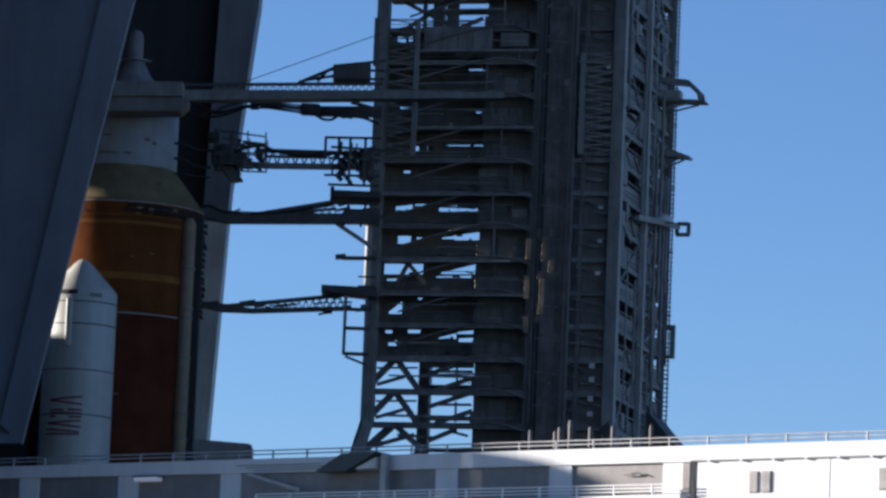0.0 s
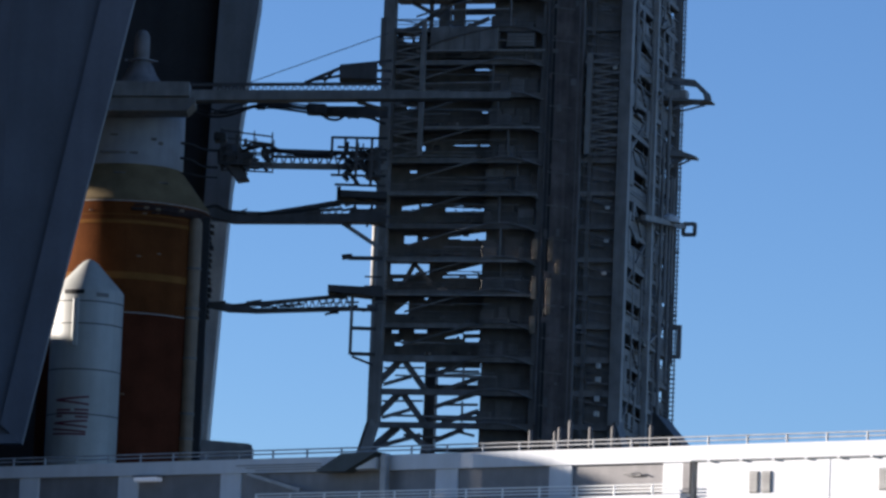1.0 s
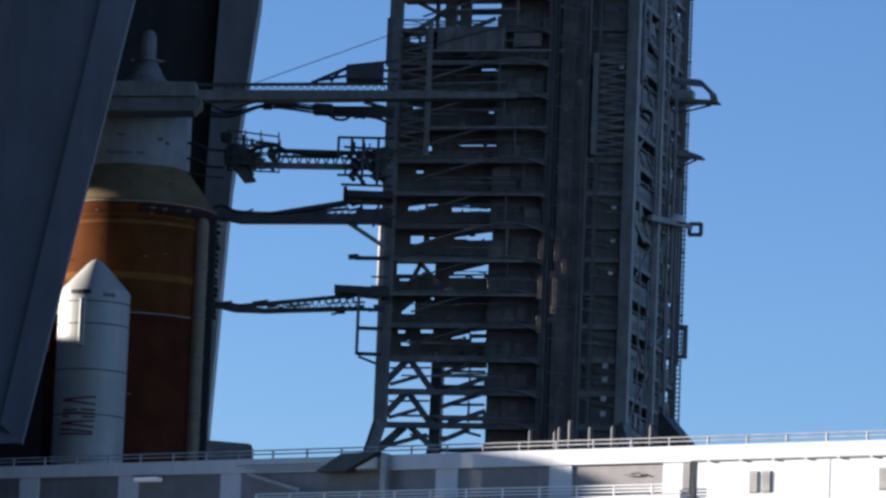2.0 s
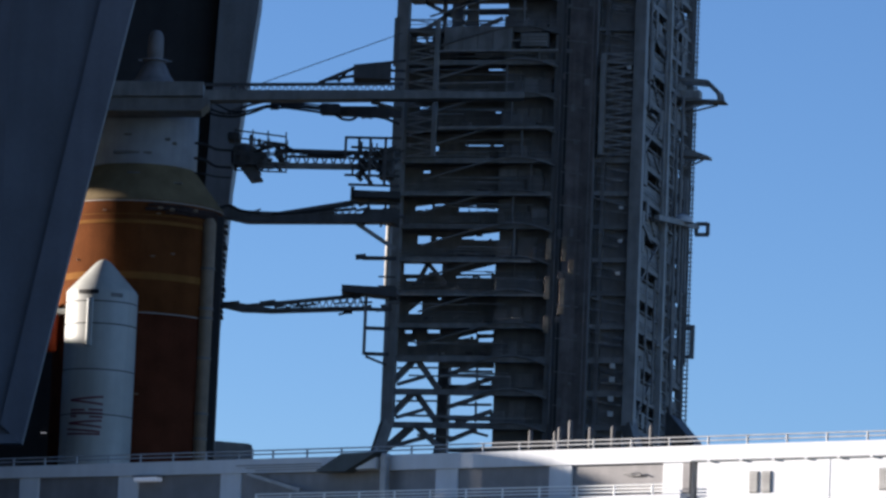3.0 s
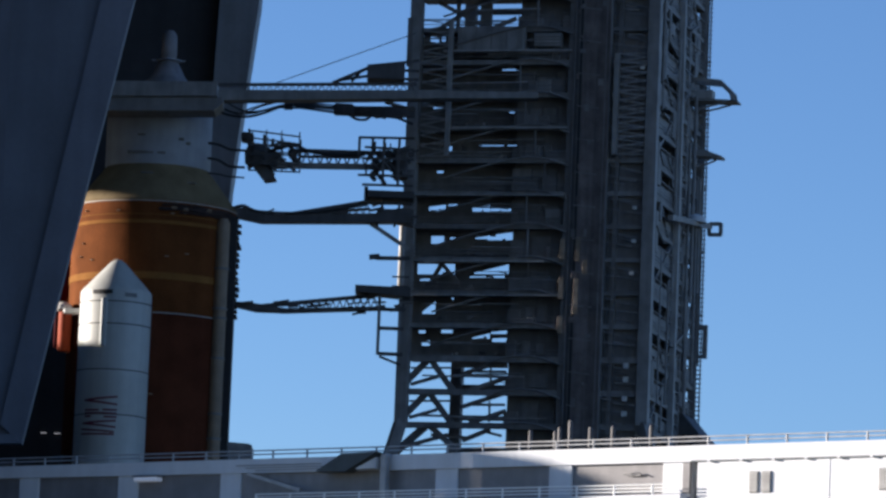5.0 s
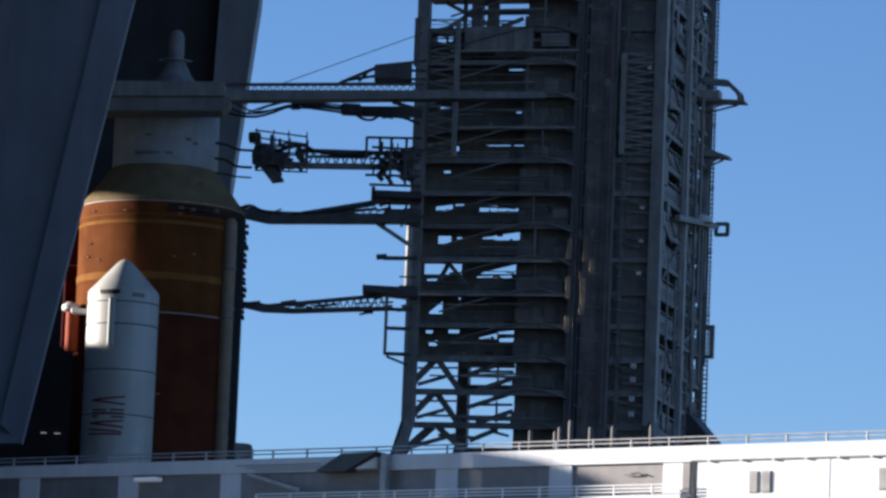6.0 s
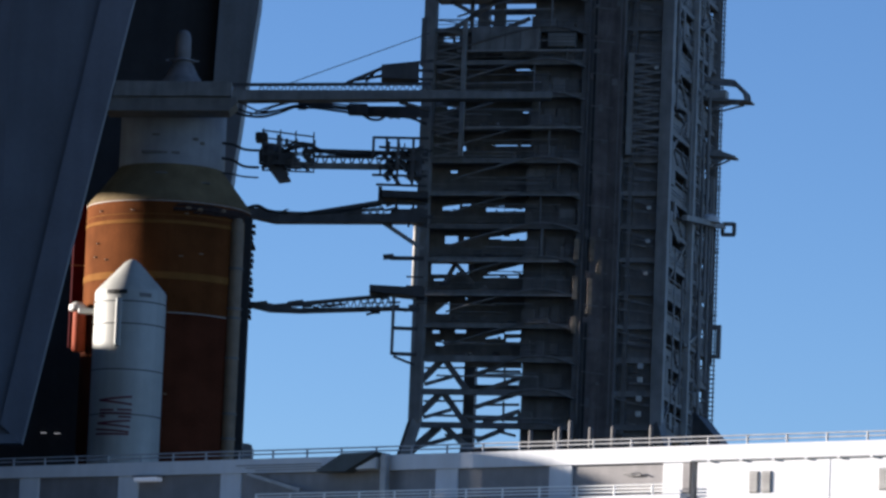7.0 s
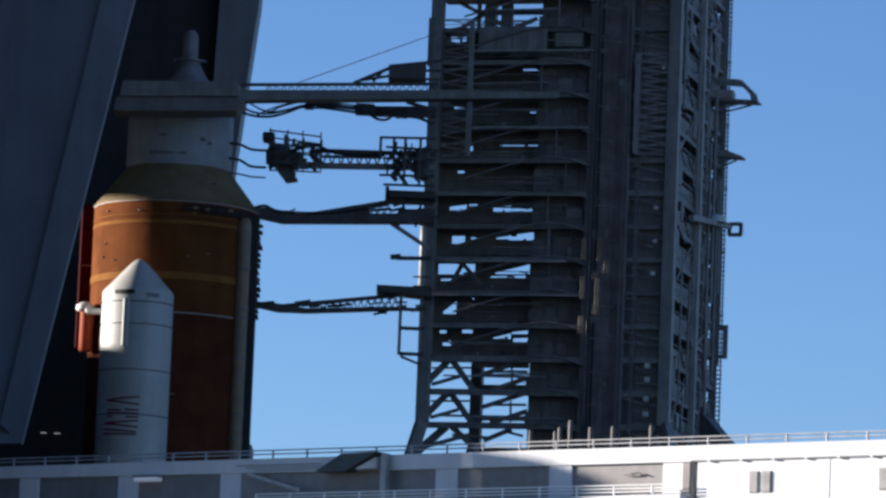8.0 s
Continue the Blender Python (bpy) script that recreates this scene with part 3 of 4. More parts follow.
for u, z in ((12.45, 45.35), (12.28, 37.88), (12.28, 36.11), (12.22, 34.4), (12.11, 29.52), (12.11, 28.8), (12.08, 27.79), (12.08, 26.99)):
    big = z < 30
    tb("work_light", (u, -0.3, z - TZ - (0.13 if big else 0.08)), (u, -0.3, z - TZ + (0.13 if big else 0.08)), 0.24 if big else 0.2, M_WHITE)

# tall panels, pipes and cable trays on the right face
for _ in range(44):
    w, z, h = rng.uniform(0.7, 12), rng.uniform(1.0, TOP - 4), rng.uniform(0.4, 2.4)
    part("cable_tray", box((L, w, z), (L + rng.uniform(0.05, 0.18), w + rng.uniform(0.2, 0.9), z + h), 0.02), M_STEEL if rng.random() < 0.2 else M_STEEL_DARK, tower)
for _ in range(22):
    w, z = rng.uniform(0.4, 9), rng.uniform(1.0, TOP - 2)
    tb("conduit", (L + 0.2, w, z), (L + 0.2, w + rng.uniform(1, 3.5), z + rng.choice((0, 0, 0.6, -0.6))), rng.uniform(0.06, 0.14), M_STEEL_DARK)
for _ in range(14):
    w, z, h = rng.uniform(0.7, 12.4), rng.uniform(0.5, TOP - 9), rng.uniform(5, 12)
    tb("riser_pipe", (L + 0.3, w, z), (L + 0.3, w, z + h), rng.uniform(0.1, 0.22), M_STEEL if rng.random() < 0.4 else M_STEEL_DARK, None, 6)
# vertical guide strips and a groove down the elevator shaft, painted sun patches beside it
for u0, u1, m in ((8.78, 9.02, M_ARM), (9.06, 9.2, M_BLACK), (9.24, 9.95, M_BROWN), (9.97, 10.68, M_BROWN)):
    part("guide_strip", box((u0, -0.375, -0.8), (u1, -0.352, TOP - 0.1), 0.008), m, shaft, "tall weathered shaft strip")
for k, z in enumerate(FL[:-1]):
    for _ in range(3):
        u, zz = rng.uniform(8.8, 10.4), z + rng.uniform(0, 1.2)
        part("shaft_plate", box((u, -0.4, zz), (u + rng.uniform(0.12, 0.3), -0.37, zz + rng.uniform(0.1, 0.5)), 0.008), rng.choice((M_BROWN, M_BROWN, M_STEEL_DARK)), shaft)
for u, z, h in ((8.35, 33.0, 1.2), (8.35, 35.1, 1.1), (9.15, 32.2, 1.9), (9.2, 35.0, 1.3), (8.35, 31.2, 0.9), (9.6, 34.3, 0.8)):
    part("weathered_panel", box((u, -0.42, z - TZ), (u + 0.26, -0.36, z - TZ + h), 0.01), M_SUN_PATCH, shaft, "pale tan panel painted as a sunlit patch")

# lattice masts on the near face
for u0, u1, z0, z1 in ((0.5, 1.95, 40.6, 48.0), (11.15, 12.7, 40.7, 46.1)):
    bm = bmesh.new()
    lattice(bm, (u0, -0.4, z0 - TZ), (u0, -0.4, z1 - TZ), (u1, -0.4, z0 - TZ), (u1, -0.4, z1 - TZ), 13, 0.055)
    for k in range(12):
        zz = z0 - TZ + (z1 - z0) * k / 11
        add_bar(bm, (u0, -0.4, zz), (u1, -0.4, zz), 0.05)
    part("lattice_mast", bm, M_STEEL_LIGHT, tower)
tb("mast_rail", (2.0, -0.4, 40.6 - TZ), (2.0, -0.4, 48.0 - TZ), 0.24, M_STEEL_LIGHT)
tb("mast_rail", (11.1, -0.4, 40.7 - TZ), (11.1, -0.4, 46.1 - TZ), 0.26, M_STEEL_LIGHT)
tb("mast_rail", (-0.25, -0.3, 45.5 - TZ), (-0.25, -0.3, 48.1 - TZ), 0.3, M_STEEL)

# pale pipe, added to carry the sunlit strip of the column
part("riser_duct", lathe([(0.14, 33.55 - TZ), (0.17, 33.6 - TZ), (0.17, 37.3 - TZ), (0.14, 37.35 - TZ)], 16, (-0.24, -0.38)), M_STEEL_LIGHT, tower, "pale round pipe added for the column's sunlit strip", True)
for z in (33.7, 35.4, 37.1):
    tb("duct_clamp", (-0.42, -0.34, z - TZ), (0.0, -0.34, z - TZ), 0.09)

house = part("equipment_house", box((2.3, -0.2, 46.35 - TZ), (6.0, 0.3, 47.65 - TZ), 0.03), M_STEEL, tower, "plain grey equipment enclosure")
grille = part("grille_frame", box((6.5, -0.3, 46.5 - TZ), (8.0, 0.2, 47.25 - TZ), 0.02), M_STEEL_DARK, tower, "grey ventilation grille")
for k in range(4):
    part("grille_slat", box((6.55, -0.36, 46.58 - TZ + k * 0.17), (7.95, -0.3, 46.66 - TZ + k * 0.17)), M_STEEL_LIGHT, grille)
for k in range(5):
    part("panel_rib", box((2.5 + k * 0.82, -0.235, 46.4 - TZ), (2.56 + k * 0.82, -0.2, 47.6 - TZ)), M_STEEL_DARK, house)
for z, u0, u1 in ((46.3, 1.6, 8.6), (42.15, 2.2, 8.5), (38.55, 0.2, 8.5), (35.0, 1.0, 7.5), (33.2, 0.4, 8.4)):
    tb("cable_tray", (u0, -0.35, z - TZ), (u1, -0.35, z - TZ), 0.14, M_STEEL_LIGHT, 0.1)

# ladder with cage on the rear right edge
for du in (0.2, 0.43):
    ladder = tb("ladder_rail", (L + du, L, 2.0), (L + du, L, TOP), 0.07, M_STEEL_LIGHT)
first = tb("ladder_rung", (L + 0.14, L, 2.0), (L + 0.5, L, 2.0), 0.07)
for k in range(1, int((TOP - 2) / 0.25)):
    rung = new("ladder_rung", first.data)
    rung.parent = ladder
    rung.location.z = k * 0.25

for k in range(0, len(FL), 2):
    tb("ladder_tie", (L, L, FL[k] + 0.5), (L + 0.5, L, FL[k] + 0.5), 0.08)

part("ladder_backing", box((L - 0.1, L - 0.12, 31.2 - TZ), (L + 0.34, L - 0.05, TOP)), M_STEEL_DARK, tower)

# outrigger platforms on the far right side
z, reach = 45.4 - TZ, 2.55
plat = part("outrigger_platform", prism([(L - 1.8, z + 0.1), (L + reach, z), (L + reach, z + 0.08), (L - 1.8, z + 0.3)], 10.2, 11.5), M_STEEL, tower)
for w in (10.3, 11.4):
    bar("strut", (L, w, z - 0.5), (L + 2.0, w, z), 0.09, M_STEEL, plat)
    bar("guard_rail", (L - 1.3, w, z + 1.4), (L + 1.55, w, z + 1.12), 0.2, M_STEEL, plat)
    bar("guard_rail", (L + 1.55, w, z + 1.12), (L + 2.2, w, z + 0.5), 0.24, M_STEEL, plat)
    bar("guard_rail", (L + 2.2, w, z + 0.5), (L + 2.3, w, z + 0.05), 0.2, M_STEEL, plat)
part("equipment_cabinet", box((L - 0.9, 10.4, z + 0.2), (L + 1.15, 11.2, z + 0.7), 0.05), M_STEEL_LIGHT, plat)
part("bracket_plate", prism([(L - 1.9, z + 0.2), (L - 1.0, z + 0.2), (L - 0.9, z + 1.0), (L - 1.9, z + 1.5)], 10.5, 11.0), M_STEEL, plat)
z = 42.3 - TZ
wedge = part("outrigger_platform", prism([(L - 2.0, z + 0.35), (L + 1.75, z), (L + 1.78, z + 0.1), (L + 0.9, z + 0.42), (L - 1.3, z + 0.62), (L - 2.0, z + 1.1)], 10.4, 11.4), M_STEEL, tower, "grey wedge-shaped platform")
for w in (10.5, 11.3):
    bar("strut", (L, w, z - 0.55), (L + 1.3, w, z + 0.03), 0.09, M_STEEL, wedge)
beam = tb("outrigger_beam", (L + 0.5, 3.2, 37.9 - TZ), (L + 0.5, 14.2, 39.08 - TZ), 0.26, M_STEEL, 0.3)
part("beam_cover", lathe([(0.6, 38.67 - TZ), (0.5, 38.97 - TZ), (0.2, 39.12 - TZ)], 16, (L + 0.5, 10.13)), M_WHITE_DULL, beam, "pale rounded cover", True)
for p, q in (((0.3, 0.2), (0.95, 0.2)), ((0.95, 0.25), (0.95, -0.4)), ((1.0, -0.4), (0.25, -0.4)), ((0.3, -0.4), (0.3, 0.15))):
    bar("end_frame", (L + 0.2 + p[0], 13.97, 38.98 - TZ + p[1]), (L + 0.2 + q[0], 13.97, 38.98 - TZ + q[1]), 0.2, M_STEEL_DARK, beam)
for z in (31.65, 33.3):
    tb("bracket", (L, L, z - TZ), (L + 0.75, L, z - TZ), 0.2, M_STEEL_DARK)
tb("bracket", (L + 0.65, L, 31.55 - TZ), (L + 0.65, L, 33.4 - TZ), 0.25, M_STEEL_DARK)

# ---- arms between tower and rocket ----
def arm(name, label):
    return thing(name, label, "service arm", None, "service arms")


a = arm("access_arm", "long grey truss access arm with a pale end room")
part("walkway", prism([(-11.0, 42.25), (-0.7, 42.75), (5.75, 43.05), (5.75, 43.36), (-0.7, 43.2), (-11.0, 42.8)], -4.0, -2.9), M_STEEL, a)
part("end_room", prism([(-17.0, 42.0), (-10.9, 42.24), (-10.9, 42.98), (-16.9, 42.8)], -5.4, -3.0), M_STEEL, a, "pale enclosed end room")
part("end_room_floor", prism([(-17.3, 41.25), (-11.0, 41.5), (-10.6, 41.9), (-10.6, 42.2), (-17.2, 41.98)], -5.2, -3.0), M_STEEL_DARK, a)
bar("top_chord", (-11.6, -3.5, 43.12), (-0.6, -3.5, 43.62), 0.16, M_ARM, a)
part("lattice", lattice(bmesh.new(), (-9.6, -3.5, 42.8), (-0.7, -3.5, 43.2), (-9.6, -3.5, 43.2), (-0.7, -3.5, 43.6), 23, 0.05), M_ARM, a)
part("hoist_housing", prism([(-3.2, 43.75), (-1.25, 43.75), (-1.25, 44.72), (-3.2, 44.45)], -4.0, -2.4), M_ARM, a, "dark hoist housing")
for p, q in (((-3.2, 44.42), (-0.5, 44.86)), ((-1.3, 44.3), (-0.5, 44.3)), ((-1.3, 43.85), (-0.5, 43.85)), ((-4.6, 43.65), (-3.1, 43.95)), ((-4.0, 43.6), (-3.5, 44.2))):
    bar("housing_rail", (p[0], -3.5, p[1]), (q[0], -3.5, q[1]), 0.13, M_ARM, a)
bar("stay", (-5.0, -3.4, 43.5), (-3.1, -3.4, 44.4), 0.16, M_ARM, a)
bar("stay_cable", (-7.9, -3.4, 43.4), (-0.8, -0.3, 46.9), 0.045, M_ARM, a, None, 6)
bar("strut", (-2.2, -3.4, 42.6), (-0.6, -3.0, 42.3), 0.16, M_ARM, a)

a = arm("upper_umbilical_arm", "dark umbilical arm with drooping hoses")
hose("hose", [(-11.39, -0.50, 42.46), (-10.53, -0.50, 42.10), (-9.49, -0.50, 42.03), (-8.60, -0.50, 42.27), (-7.87, -0.50, 42.58), (-7.34, -0.50, 42.72)], 0.07, M_BLACK, a, "drooping black hose")
hose("hose", [(-11.01, -0.40, 42.56), (-10.25, -0.40, 42.25), (-9.35, -0.40, 42.23), (-8.46, -0.40, 42.48), (-7.43, -0.40, 42.76)], 0.055, M_BLACK, a, "drooping black hose")
hose("hose", [(-10.56, -0.60, 42.72), (-9.64, -0.60, 42.31), (-8.75, -0.60, 42.37), (-7.72, -0.60, 42.69), (-6.98, -0.60, 42.75)], 0.045, M_BLACK, a, "drooping black hose")
hose("tie_rod", [(-10.09, -0.50, 42.09), (-9.36, -0.50, 42.46), (-8.47, -0.50, 42.76), (-7.59, -0.50, 42.92)], 0.04, M_ARM, a)
hose("tie_rod", [(-9.64, -0.50, 42.17), (-8.91, -0.50, 42.56), (-8.03, -0.50, 42.84)], 0.04, M_ARM, a)
hose("boom_pipe", [(-7.73, -0.10, 42.68), (-7.29, -0.10, 42.85), (-6.70, -0.10, 42.84), (-5.80, -0.10, 42.79), (-4.89, -0.10, 42.71)], 0.1, M_ARM, a, "dark bent boom pipe")
hose("boom_pipe", [(-7.58, -0.10, 42.60), (-6.84, -0.10, 42.69), (-5.79, -0.10, 42.61), (-4.59, -0.10, 42.48)], 0.07, M_ARM, a)
hose("boom_pipe", [(-6.99, -0.20, 42.88), (-5.80, -0.20, 42.92), (-4.60, -0.20, 42.85), (-2.81, -0.20, 42.83)], 0.045, M_ARM, a)
bar("boom", (-4.14, 0.00, 42.57), (-0.65, 0.00, 42.65), 0.42, M_ARM, a)
bar("boom_top", (-5.05, 0.00, 42.81), (-0.66, 0.00, 42.96), 0.12, M_ARM, a)
part("boom_joint", box((-4.94, -0.30, 42.40), (-3.89, 0.30, 43.00), 0.08), M_ARM, a)
part("node", box((-7.58, -0.30, 42.59), (-7.12, 0.20, 42.94), 0.05), M_ARM, a)
hose("hose", [(-4.13, -0.30, 42.40), (-3.73, -0.30, 42.17), (-3.26, -0.30, 42.16), (-2.97, -0.30, 42.36)], 0.07, M_BLACK, a, "drooping black hose")
hose("strut", [(-2.34, -0.10, 42.42), (-1.59, -0.10, 42.36), (-1.05, -0.10, 42.17), (-0.74, -0.10, 42.06)], 0.08, M_ARM, a)
for _ in range(14):
    p = Vector((rng.uniform(-4.9, -1.2), rng.uniform(-0.4, 0.3), rng.uniform(42.3, 42.7)))
    bar("fitting", p, p + Vector((rng.uniform(0.2, 0.6), 0, rng.uniform(-0.1, 0.1))), rng.uniform(0.06, 0.16), M_ARM, a)

a = arm("module_umbilical_arm", "dark lattice umbilical arm with a caged head")
for z in (39.45, 39.95, 40.45, 41.2):
    for y in (-1.2, 1.2):
        bar("cage_bar", (-9.4, y, z), (-6.6 - (0.1 if z < 40 else 0.0), y, z - (0.25 if z > 41 else 0.0)), 0.075, M_ARM, a)
for x in (-9.3, -8.4, -7.6, -6.65):
    for y in (-1.2, 1.2):
        bar("cage_post", (x, y, 39.4), (x, y, 41.3 - 0.04 * (x + 9.3)), 0.07, M_ARM, a)
part("head", lathe([(0.4, 39.45), (0.62, 39.6), (0.66, 40.2), (0.5, 40.6), (0.2, 40.7)], 14, (-8.9, 0.0)), M_ARM, a, "dark rounded umbilical head")
part("head_plate", box((-8.5, -0.7, 39.5), (-7.7, 0.5, 40.15), 0.12), M_ARM, a)
part("head_plate", box((-9.75, -0.7, 40.75), (-9.1, 0.5, 41.2), 0.08), M_ARM, a)
part("head_plate", prism([(-9.1, 39.5), (-8.3, 39.4), (-7.8, 38.75), (-8.4, 38.65)], -0.5, 0.5), M_ARM, a)
bar("boom", (-8.6, 0, 39.55), (-0.6, 0, 39.75), 0.3, M_STEEL, a)
bar("boom_top", (-7.0, 0, 40.4), (-0.6, 0, 40.45), 0.22, M_ARM, a)
bar("boom_mid", (-6.6, -0.3, 40.05), (-3.4, -0.3, 40.12), 0.14, M_ARM, a)
part("lattice", lattice(bmesh.new(), (-7.0, 0, 39.6), (-0.8, 0, 39.8), (-7.0, 0, 40.45), (-0.8, 0, 40.5), 13, 0.08), M_ARM, a)
hose("hose", [(-8.4, -0.5, 40.2), (-7.0, -0.5, 40.6), (-6.2, -0.4, 40.35), (-4.8, -0.4, 40.2), (-3.2, -0.4, 40.3)], 0.1, M_BLACK, a)
for z in (38.6, 39.1, 40.0, 40.6, 41.1):
    bar("cage_bar", (-3.55 if z > 41 else -3.6 + rng.uniform(0, 0.8), -0.9, z), (-0.6, -0.9, z + rng.uniform(-0.1, 0.1)), 0.12, M_ARM, a)
for x in (-3.5, -2.8, -2.2, -1.4):
    bar("cage_post", (x, -0.9, 38.6 if x > -2.6 else 40.1), (x, -0.9, 41.1), 0.14, M_ARM, a)
part("hinge_box", box((-1.7, -0.6, 39.1), (-0.9, 0.6, 40.7), 0.1), M_ARM, a)
for z, sag in ((40.5, 0.25), (39.7, 0.35), (38.9, 0.1)):
    hose("hose", [(-11.6, -0.8, z), (-10.9, -0.7, z - sag * 0.2), (-10.3, -0.5, z - sag), (-9.5, -0.3, z - sag)], 0.07 if z > 39 else 0.045, M_BLACK, a, "black umbilical hose")

for x0, x1, z0, z1, n in ((-9.4, -7.0, 39.4, 40.8, 44), (-9.3, -7.9, 39.4, 40.5, 26), (-3.2, -1.0, 39.2, 40.7, 60)):
    for _ in range(n):
        p = Vector((rng.uniform(x0, x1), rng.uniform(-1, 1), rng.uniform(z0, z1)))
        d = Vector(rng.choice(((1, 0, 0), (0, 0, 1), (1, 0, 0.5), (0.6, 0.4, -0.6)))) * rng.uniform(0.25, 0.7)
        bar("fitting", p, p + d, rng.uniform(0.06, 0.2), M_ARM, a)

a = arm("forward_skirt_arm", "dark truss umbilical arm to the core top")
part("boom", prism([(-10.2, 36.75), (-8.5, 36.45), (-0.6, 36.75), (-0.6, 37.25), (-6.0, 37.0), (-8.3, 36.9), (-9.4, 37.2), (-10.2, 37.1)], -0.5, 0.4), M_ARM, a)
bar("top_chord", (-7.0, 0, 37.0), (-2.8, 0, 37.85), 0.2, M_ARM, a)
bar("mid_chord", (-6.2, 0, 37.05), (-2.8, 0, 37.45), 0.14, M_ARM, a)
part("lattice", lattice(bmesh.new(), (-6.5, 0, 36.95), (-2.8, 0, 37.1), (-6.5, 0, 37.1), (-2.8, 0, 37.8), 10, 0.06), M_ARM, a)
part("hinge_platform", box((-3.0, -0.8, 37.95), (-0.5, 0.8, 38.35), 0.05), M_ARM, a)
bar("platform_post", (-3.05, -0.5, 37.8), (-3.05, -0.5, 38.55), 0.2, M_ARM, a)
bar("strut", (-2.8, 0, 36.7), (-0.7, 0, 35.4), 0.2, M_STEEL, a)
part("hinge_casting", prism([(-2.6, 36.9), (-0.5, 36.6), (-0.5, 37.5), (-2.4, 37.45)], -0.2, 0.5), M_ARM, a)
bar("upper_chord", (-3.0, 0, 37.75), (-0.6, 0, 37.8), 0.14, M_ARM, a)
hose("boom_cable", [(-10.3, -0.5, 37.0), (-9.5, -0.5, 37.28), (-8.6, -0.5, 37.0), (-6.0, -0.5, 37.05), (-3.0, -0.5, 37.6)], 0.08, M_BLACK, a)
for x in (-2.4, -1.5):
    bar("strut", (x, -0.3, 36.5), (x + 0.3, -0.3, 38.0), 0.12, M_ARM, a)

for x0, x1, z0, z1, n in ((-9.8, -3.2, 36.55, 37.15, 26), (-3.0, -0.8, 36.5, 37.9, 16)):
    for _ in range(n):
        p = Vector((rng.uniform(x0, x1), rng.uniform(-0.6, 0.5), rng.uniform(z0, z1)))
        bar("fitting", p, p + Vector((rng.uniform(0.2, 0.9), 0, rng.uniform(-0.1, 0.2))), rng.uniform(0.06, 0.16), M_ARM, a)

a = arm("spur_bracket", "short dark spur bracket on the tower side")
bar("spur", (-2.4, 0, 34.85), (-0.6, 0, 34.9), 0.2, M_ARM, a)
bar("spur_tip", (-2.75, 0, 34.88), (-2.2, 0, 34.95), 0.26, M_ARM, a)
for z in (33.4, 33.9):
    bar("peg", (-1.5, 0, z), (-0.6, 0, z), 0.08, M_ARM, a)

a = arm("intertank_arm", "dark truss umbilical arm to the intertank")
part("lower_chord", prism([(-9.9, 32.0), (-8.6, 31.75), (-7.0, 31.75), (-2.0, 32.1), (-2.0, 32.25), (-7.0, 31.95), (-9.0, 32.2), (-9.9, 32.2)], -0.4, 0.4), M_ARM, a)
bar("upper_chord", (-8.4, 0, 32.05), (-2.4, 0, 32.85), 0.2, M_ARM, a)
part("lattice", lattice(bmesh.new(), (-6.9, 0, 31.85), (-2.2, 0, 32.15), (-6.9, 0, 32.2), (-2.2, 0, 32.8), 13, 0.06), M_ARM, a)
part("hinge_platform", prism([(-3.4, 32.95), (-0.5, 32.75), (-0.5, 33.25), (-3.4, 33.3)], -0.8, 0.8), M_ARM, a)
for x0, x1, z0, z1, n in ((-9.6, -3.2, 31.8, 32.3, 18), (-3.4, -0.8, 31.9, 33.0, 14)):
    for _ in range(n):
        p = Vector((rng.uniform(x0, x1), rng.uniform(-0.6, 0.5), rng.uniform(z0, z1)))
        bar("fitting", p, p + Vector((rng.uniform(0.2, 0.9), 0, rng.uniform(0.0, 0.15))), rng.uniform(0.06, 0.15), M_ARM, a)
for x in (-2.1, -1.0):
    bar("hanger", (x, -0.4, 29.7), (x, -0.4, 32.9), 0.17, M_STEEL, a)
for z in (29.75, 31.1, 32.1):
    bar("hanger_rung", (-2.1, -0.4, z), (-0.8, -0.4, z), 0.18, M_ARM, a)
bar("strut", (-2.0, -0.4, 29.6), (-0.9, -0.4, 29.2), 0.12, M_ARM, a)

# ---- raised white walkway building in front ----
PW = Matrix.Translation((-14.4, -90, 0)) @ Matrix.Rotation(math.atan2(-20, 26.9), 4, "Z")
# its own axes: x along the front, y away behind the front, z up
gallery = thing("white_gallery", "long white elevated gallery with grey bays and railings", "building", PW, kind="structure")
part("fascia", prism([(-12, 14.67), (17, 14.53), (27.25, 14.53), (27.25, 15.0), (-12, 15.0)], 0, 6), M_DECKWALL, gallery, "white fascia band")
part("fascia", box((27.28, -0.1, 14.53), (60, 6, 15.0), 0.03), M_DECKWALL, gallery, "white fascia band")
part("end_wall", box((27.5, 0.0, 0), (60, 6, 14.53)), M_DECKWALL, gallery, "white panelled wall")
part("lower_band", box((-12, -0.4, 0), (27.2, 6, 13.55), 0.02), M_DECKWALL, gallery)
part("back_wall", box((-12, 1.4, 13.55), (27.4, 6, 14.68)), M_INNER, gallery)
for k in range(-3, 7):
    s = 1.54 + 4.21 * k
    if k != 3:
        part("pier", box((s - 0.55 if k == 6 else s - 0.42, 0.05, 13.55), (s + 0.42, 1.4, 14.68), 0.02), M_DECKWALL, gallery, "white pier")
    if k < 6:
        part("infill_panel", box((s + (0.42 if k != 3 else -0.42), 0.12, 13.55), (s + 3.79, 0.55, 14.68)), M_RECESS, gallery)
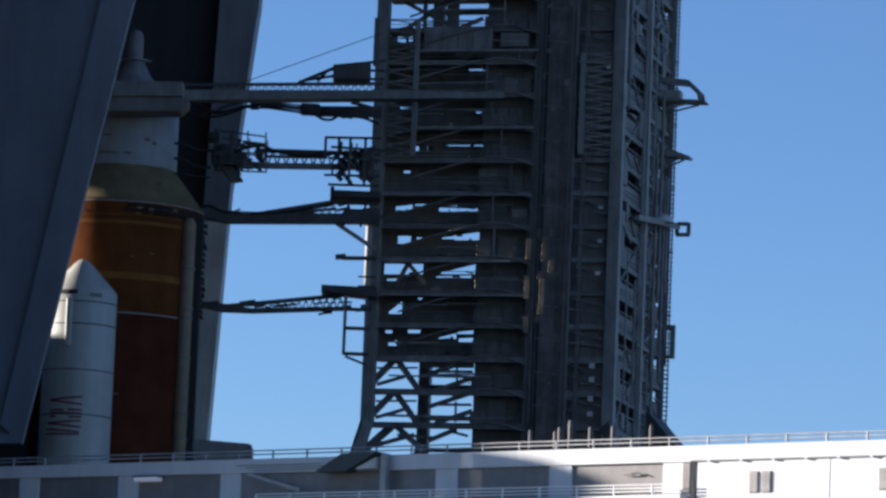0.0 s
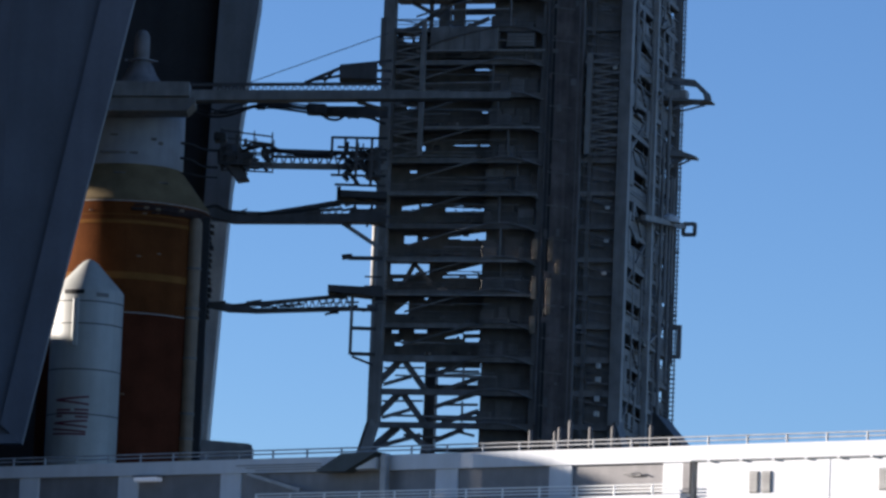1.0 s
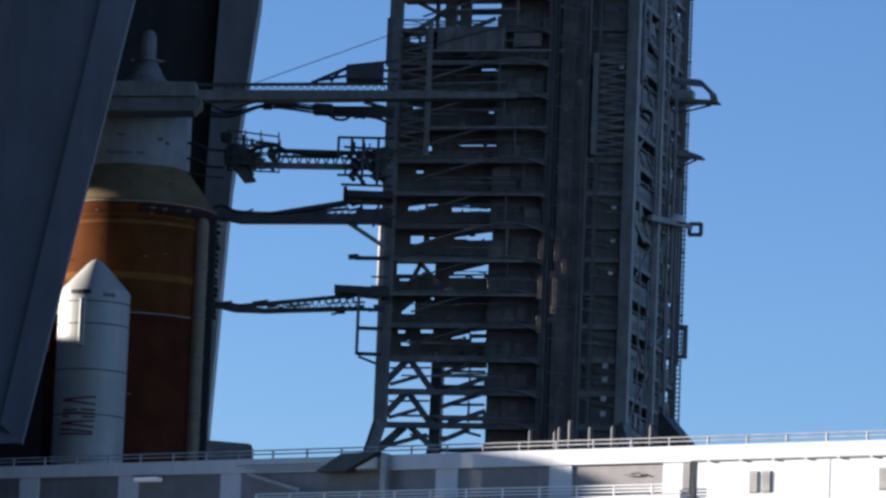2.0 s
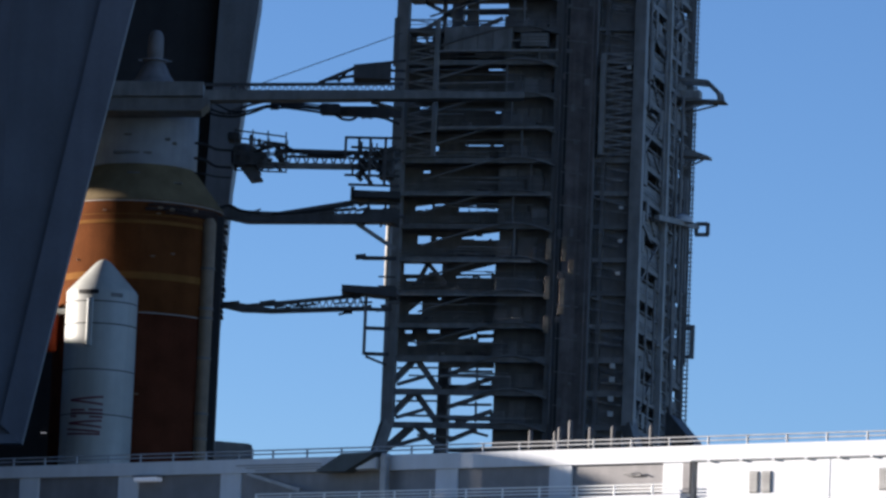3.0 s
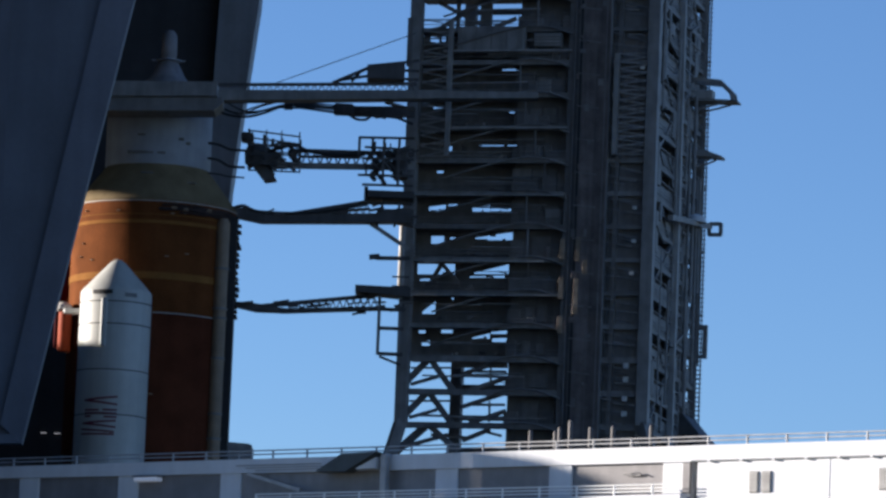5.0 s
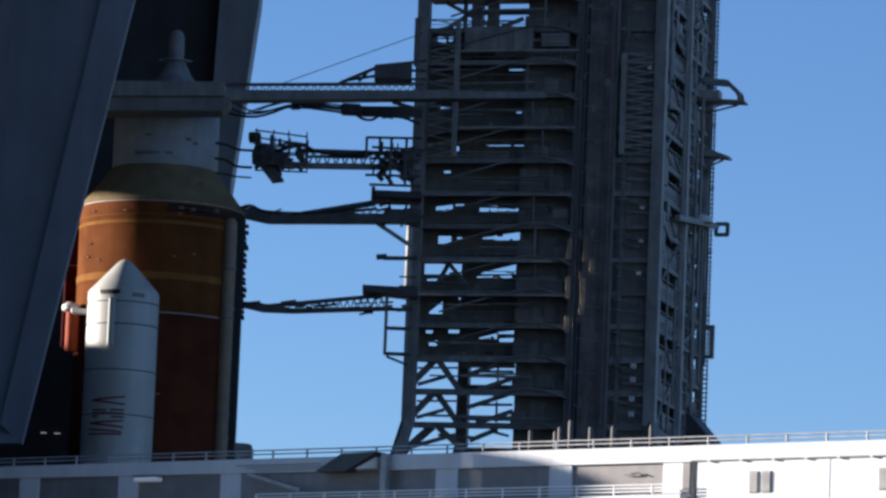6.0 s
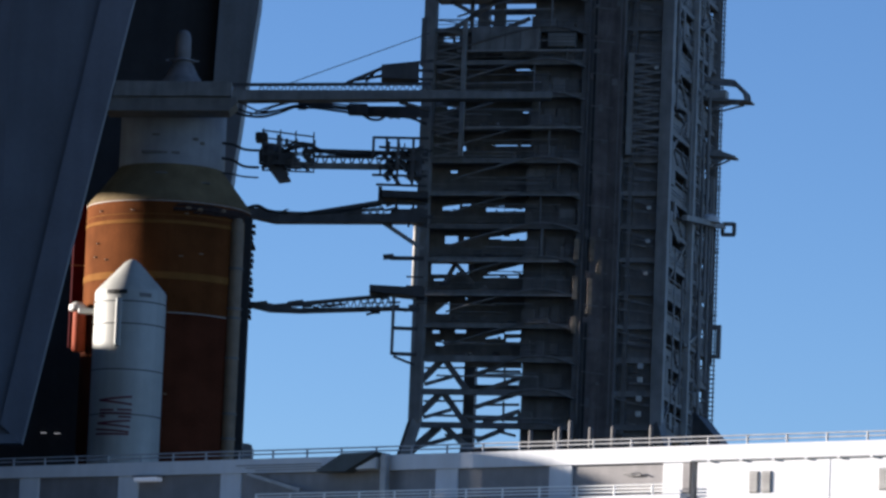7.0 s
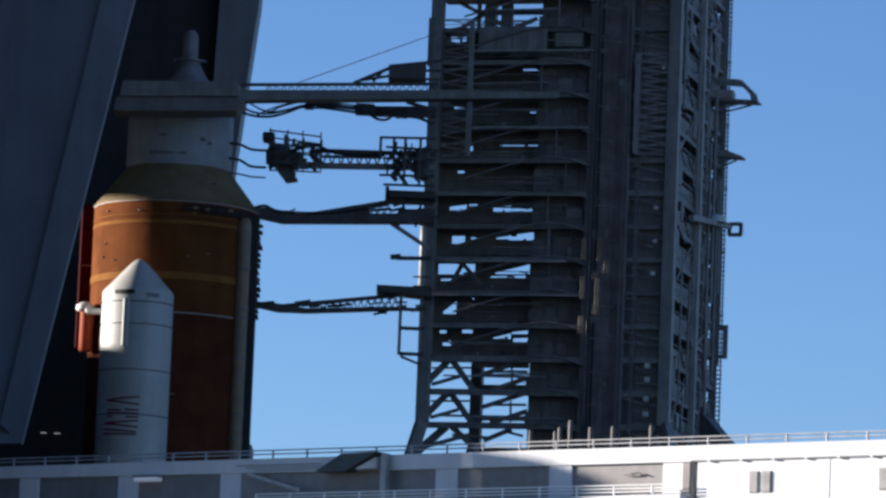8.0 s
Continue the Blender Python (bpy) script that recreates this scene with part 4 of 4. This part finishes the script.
for s0, s1 in ((29.3, 29.62), (29.72, 30.05), (33.65, 34.1)):
    slot = part("window_slot", box((s0, -0.04, 13.57), (s1, 0.06, 14.2), 0.02), M_STEEL_LIGHT, gallery, "narrow grey louvred window")
    for k in range(7):
        part("slat", box((s0 + 0.03, -0.065, 13.62 + k * 0.08), (s1 - 0.03, -0.04, 13.65 + k * 0.08)), M_STEEL_LIGHT, slot)
part("expansion_joint", box((27.0, -0.02, 13.6), (27.24, 0.1, 14.5)), M_RECESS, gallery, "dark vertical expansion joint")
for s in (13.0, 12.6, 12.2):
    part("louvre", box((s - 2.0, -0.02, 14.62 + (13.0 - s) * 0.2), (s + 1.4, 0.02, 14.645 + (13.0 - s) * 0.2)), M_RECESS, gallery)
for z in (14.7, 14.86):
    part("fascia_seam", box((27.6, -0.108, z), (59, -0.09, z + 0.02)), M_DECKWALL, gallery)
for k in range(8):
    part("fascia_clip", box((27.9 + k * 1.1, -0.11, 14.505), (28.0 + k * 1.1, 0.0, 14.55)), M_DECKWALL, gallery)
for s in (32.0, 36.0, 40.0):
    part("wall_seam", box((s - 0.015, -0.012, 0), (s + 0.015, 0.02, 14.5)), M_DECKWALL, gallery)


def railing(s0, s1, z, h, step, label, off=0.15, mat=M_GALV, heights=(0.15, 0.27)):
    r = thing("railing", label, "railing", PW, "gallery railings")
    for dz in heights:
        bar("rail", (s0, off, z + dz), (s1, off, z + dz), 0.045, mat, r, None, 6)
    n = int((s1 - s0) / step)
    for k in range(n + 1):
        bar("post", (s0 + k * step, off, z), (s0 + k * step, off, z + h), 0.065, mat, r, None, 6)


railing(-6.0, 44.0, 15.0, 0.27, 1.35, "thin grey pipe railing along the gallery roof")
railing(11.3, 27.1, 13.55, 0.3, 1.35, "thin white pipe railing before the grey bays", -0.3, M_RAIL_SUNNY, (0.1, 0.2, 0.3))
for s, h in ((21.06, 0.68), (21.97, 0.62), (22.13, 0.74), (22.51, 0.95), (23.25, 0.72), (24.06, 0.72), (25.43, 0.72)):
    p = thing("vent_pipe", "grey upright vent pipe on the gallery roof", "pipe", PW @ Matrix.Translation((s, 0.6, 15.0)), "roof vent pipes")
    part("pipe", lathe([(0.062, 0), (0.062, h - 0.06), (0.045, h)], 12), M_ARM, p)
    part("foot_flange", lathe([(0.13, 0), (0.13, 0.05), (0.08, 0.07)], 12), M_ARM, p)
aw = thing("stair_canopy", "dark sloping stair canopy on the gallery front", "canopy", PW)
part("sheet", prism([(13.75, 14.5), (14.75, 15.03), (16.1, 15.05), (14.9, 14.47)], -0.5, -0.05), M_GREEN, aw, "dark sloping sheet")
part("side_sheet", prism([(15.2, 14.55), (16.0, 14.9), (16.0, 14.55)], -0.4, -0.06), M_WHITE_DULL, aw, "pale triangular side sheet")
bar("stair_string", (10.9, -0.25, 14.5), (13.0, -0.25, 13.95), 0.1, M_GALV, aw)
part("canopy_leg", box((16.1, -0.3, 13.55), (16.32, -0.06, 15.02), 0.02), M_GALV, aw)
# pale box; a faint glow is added to make it stand out
lb = thing("pale_box", "pale rectangular box under the fascia", "lamp", PW)
part("housing", box((6.15, -0.25, 14.5), (7.2, 0.1, 14.57), 0.02), M_STEEL_LIGHT, lb)
part("glow_panel", box((6.2, -0.24, 14.37), (7.15, 0.1, 14.496), 0.03), M_FAINT_GLOW, lb, "pale panel given a faint glow")
db = thing("wall_fixture", "small oval metal fixture on the grey bay", "fixture", PW)
hose("cover", [(24.85, 0.06, 14.2), (25.0, 0.02, 14.25), (25.15, 0.0, 14.22), (25.35, 0.0, 14.26), (25.55, 0.02, 14.19), (25.72, 0.06, 14.16)], 0.022, M_STEEL, db)
part("base_plate", box((25.05, 0.04, 14.14), (25.5, 0.12, 14.22), 0.02), M_STEEL_DARK, db)

# ---- motion: the launcher rolls out slowly, everything on it together ----
SHIFT = ((0.0, -97.3), (0.5, -92.3), (1.0, -85.8), (1.5, -80.3), (3.0, -61.6), (3.5, -55.6), (4.0, -49.3), (4.5, -43.6), (6.0, -24.8), (6.5, -18.8), (7.0, -12.6), (7.5, -6.5), (8.0, 0.0))


def motions():
    for ob in list(scene.objects):
        if ob.parent is None and ob.get("category", "") in ("launch platform", "crawler", "rocket", "tower", "service arm"):
            base = ob.matrix_basis.copy()
            walk(ob, [(t, Matrix.Translation((d * 0.02975, 0, d * 0.02975 * 0.0397)) @ base) for t, d in SHIFT])


motions()
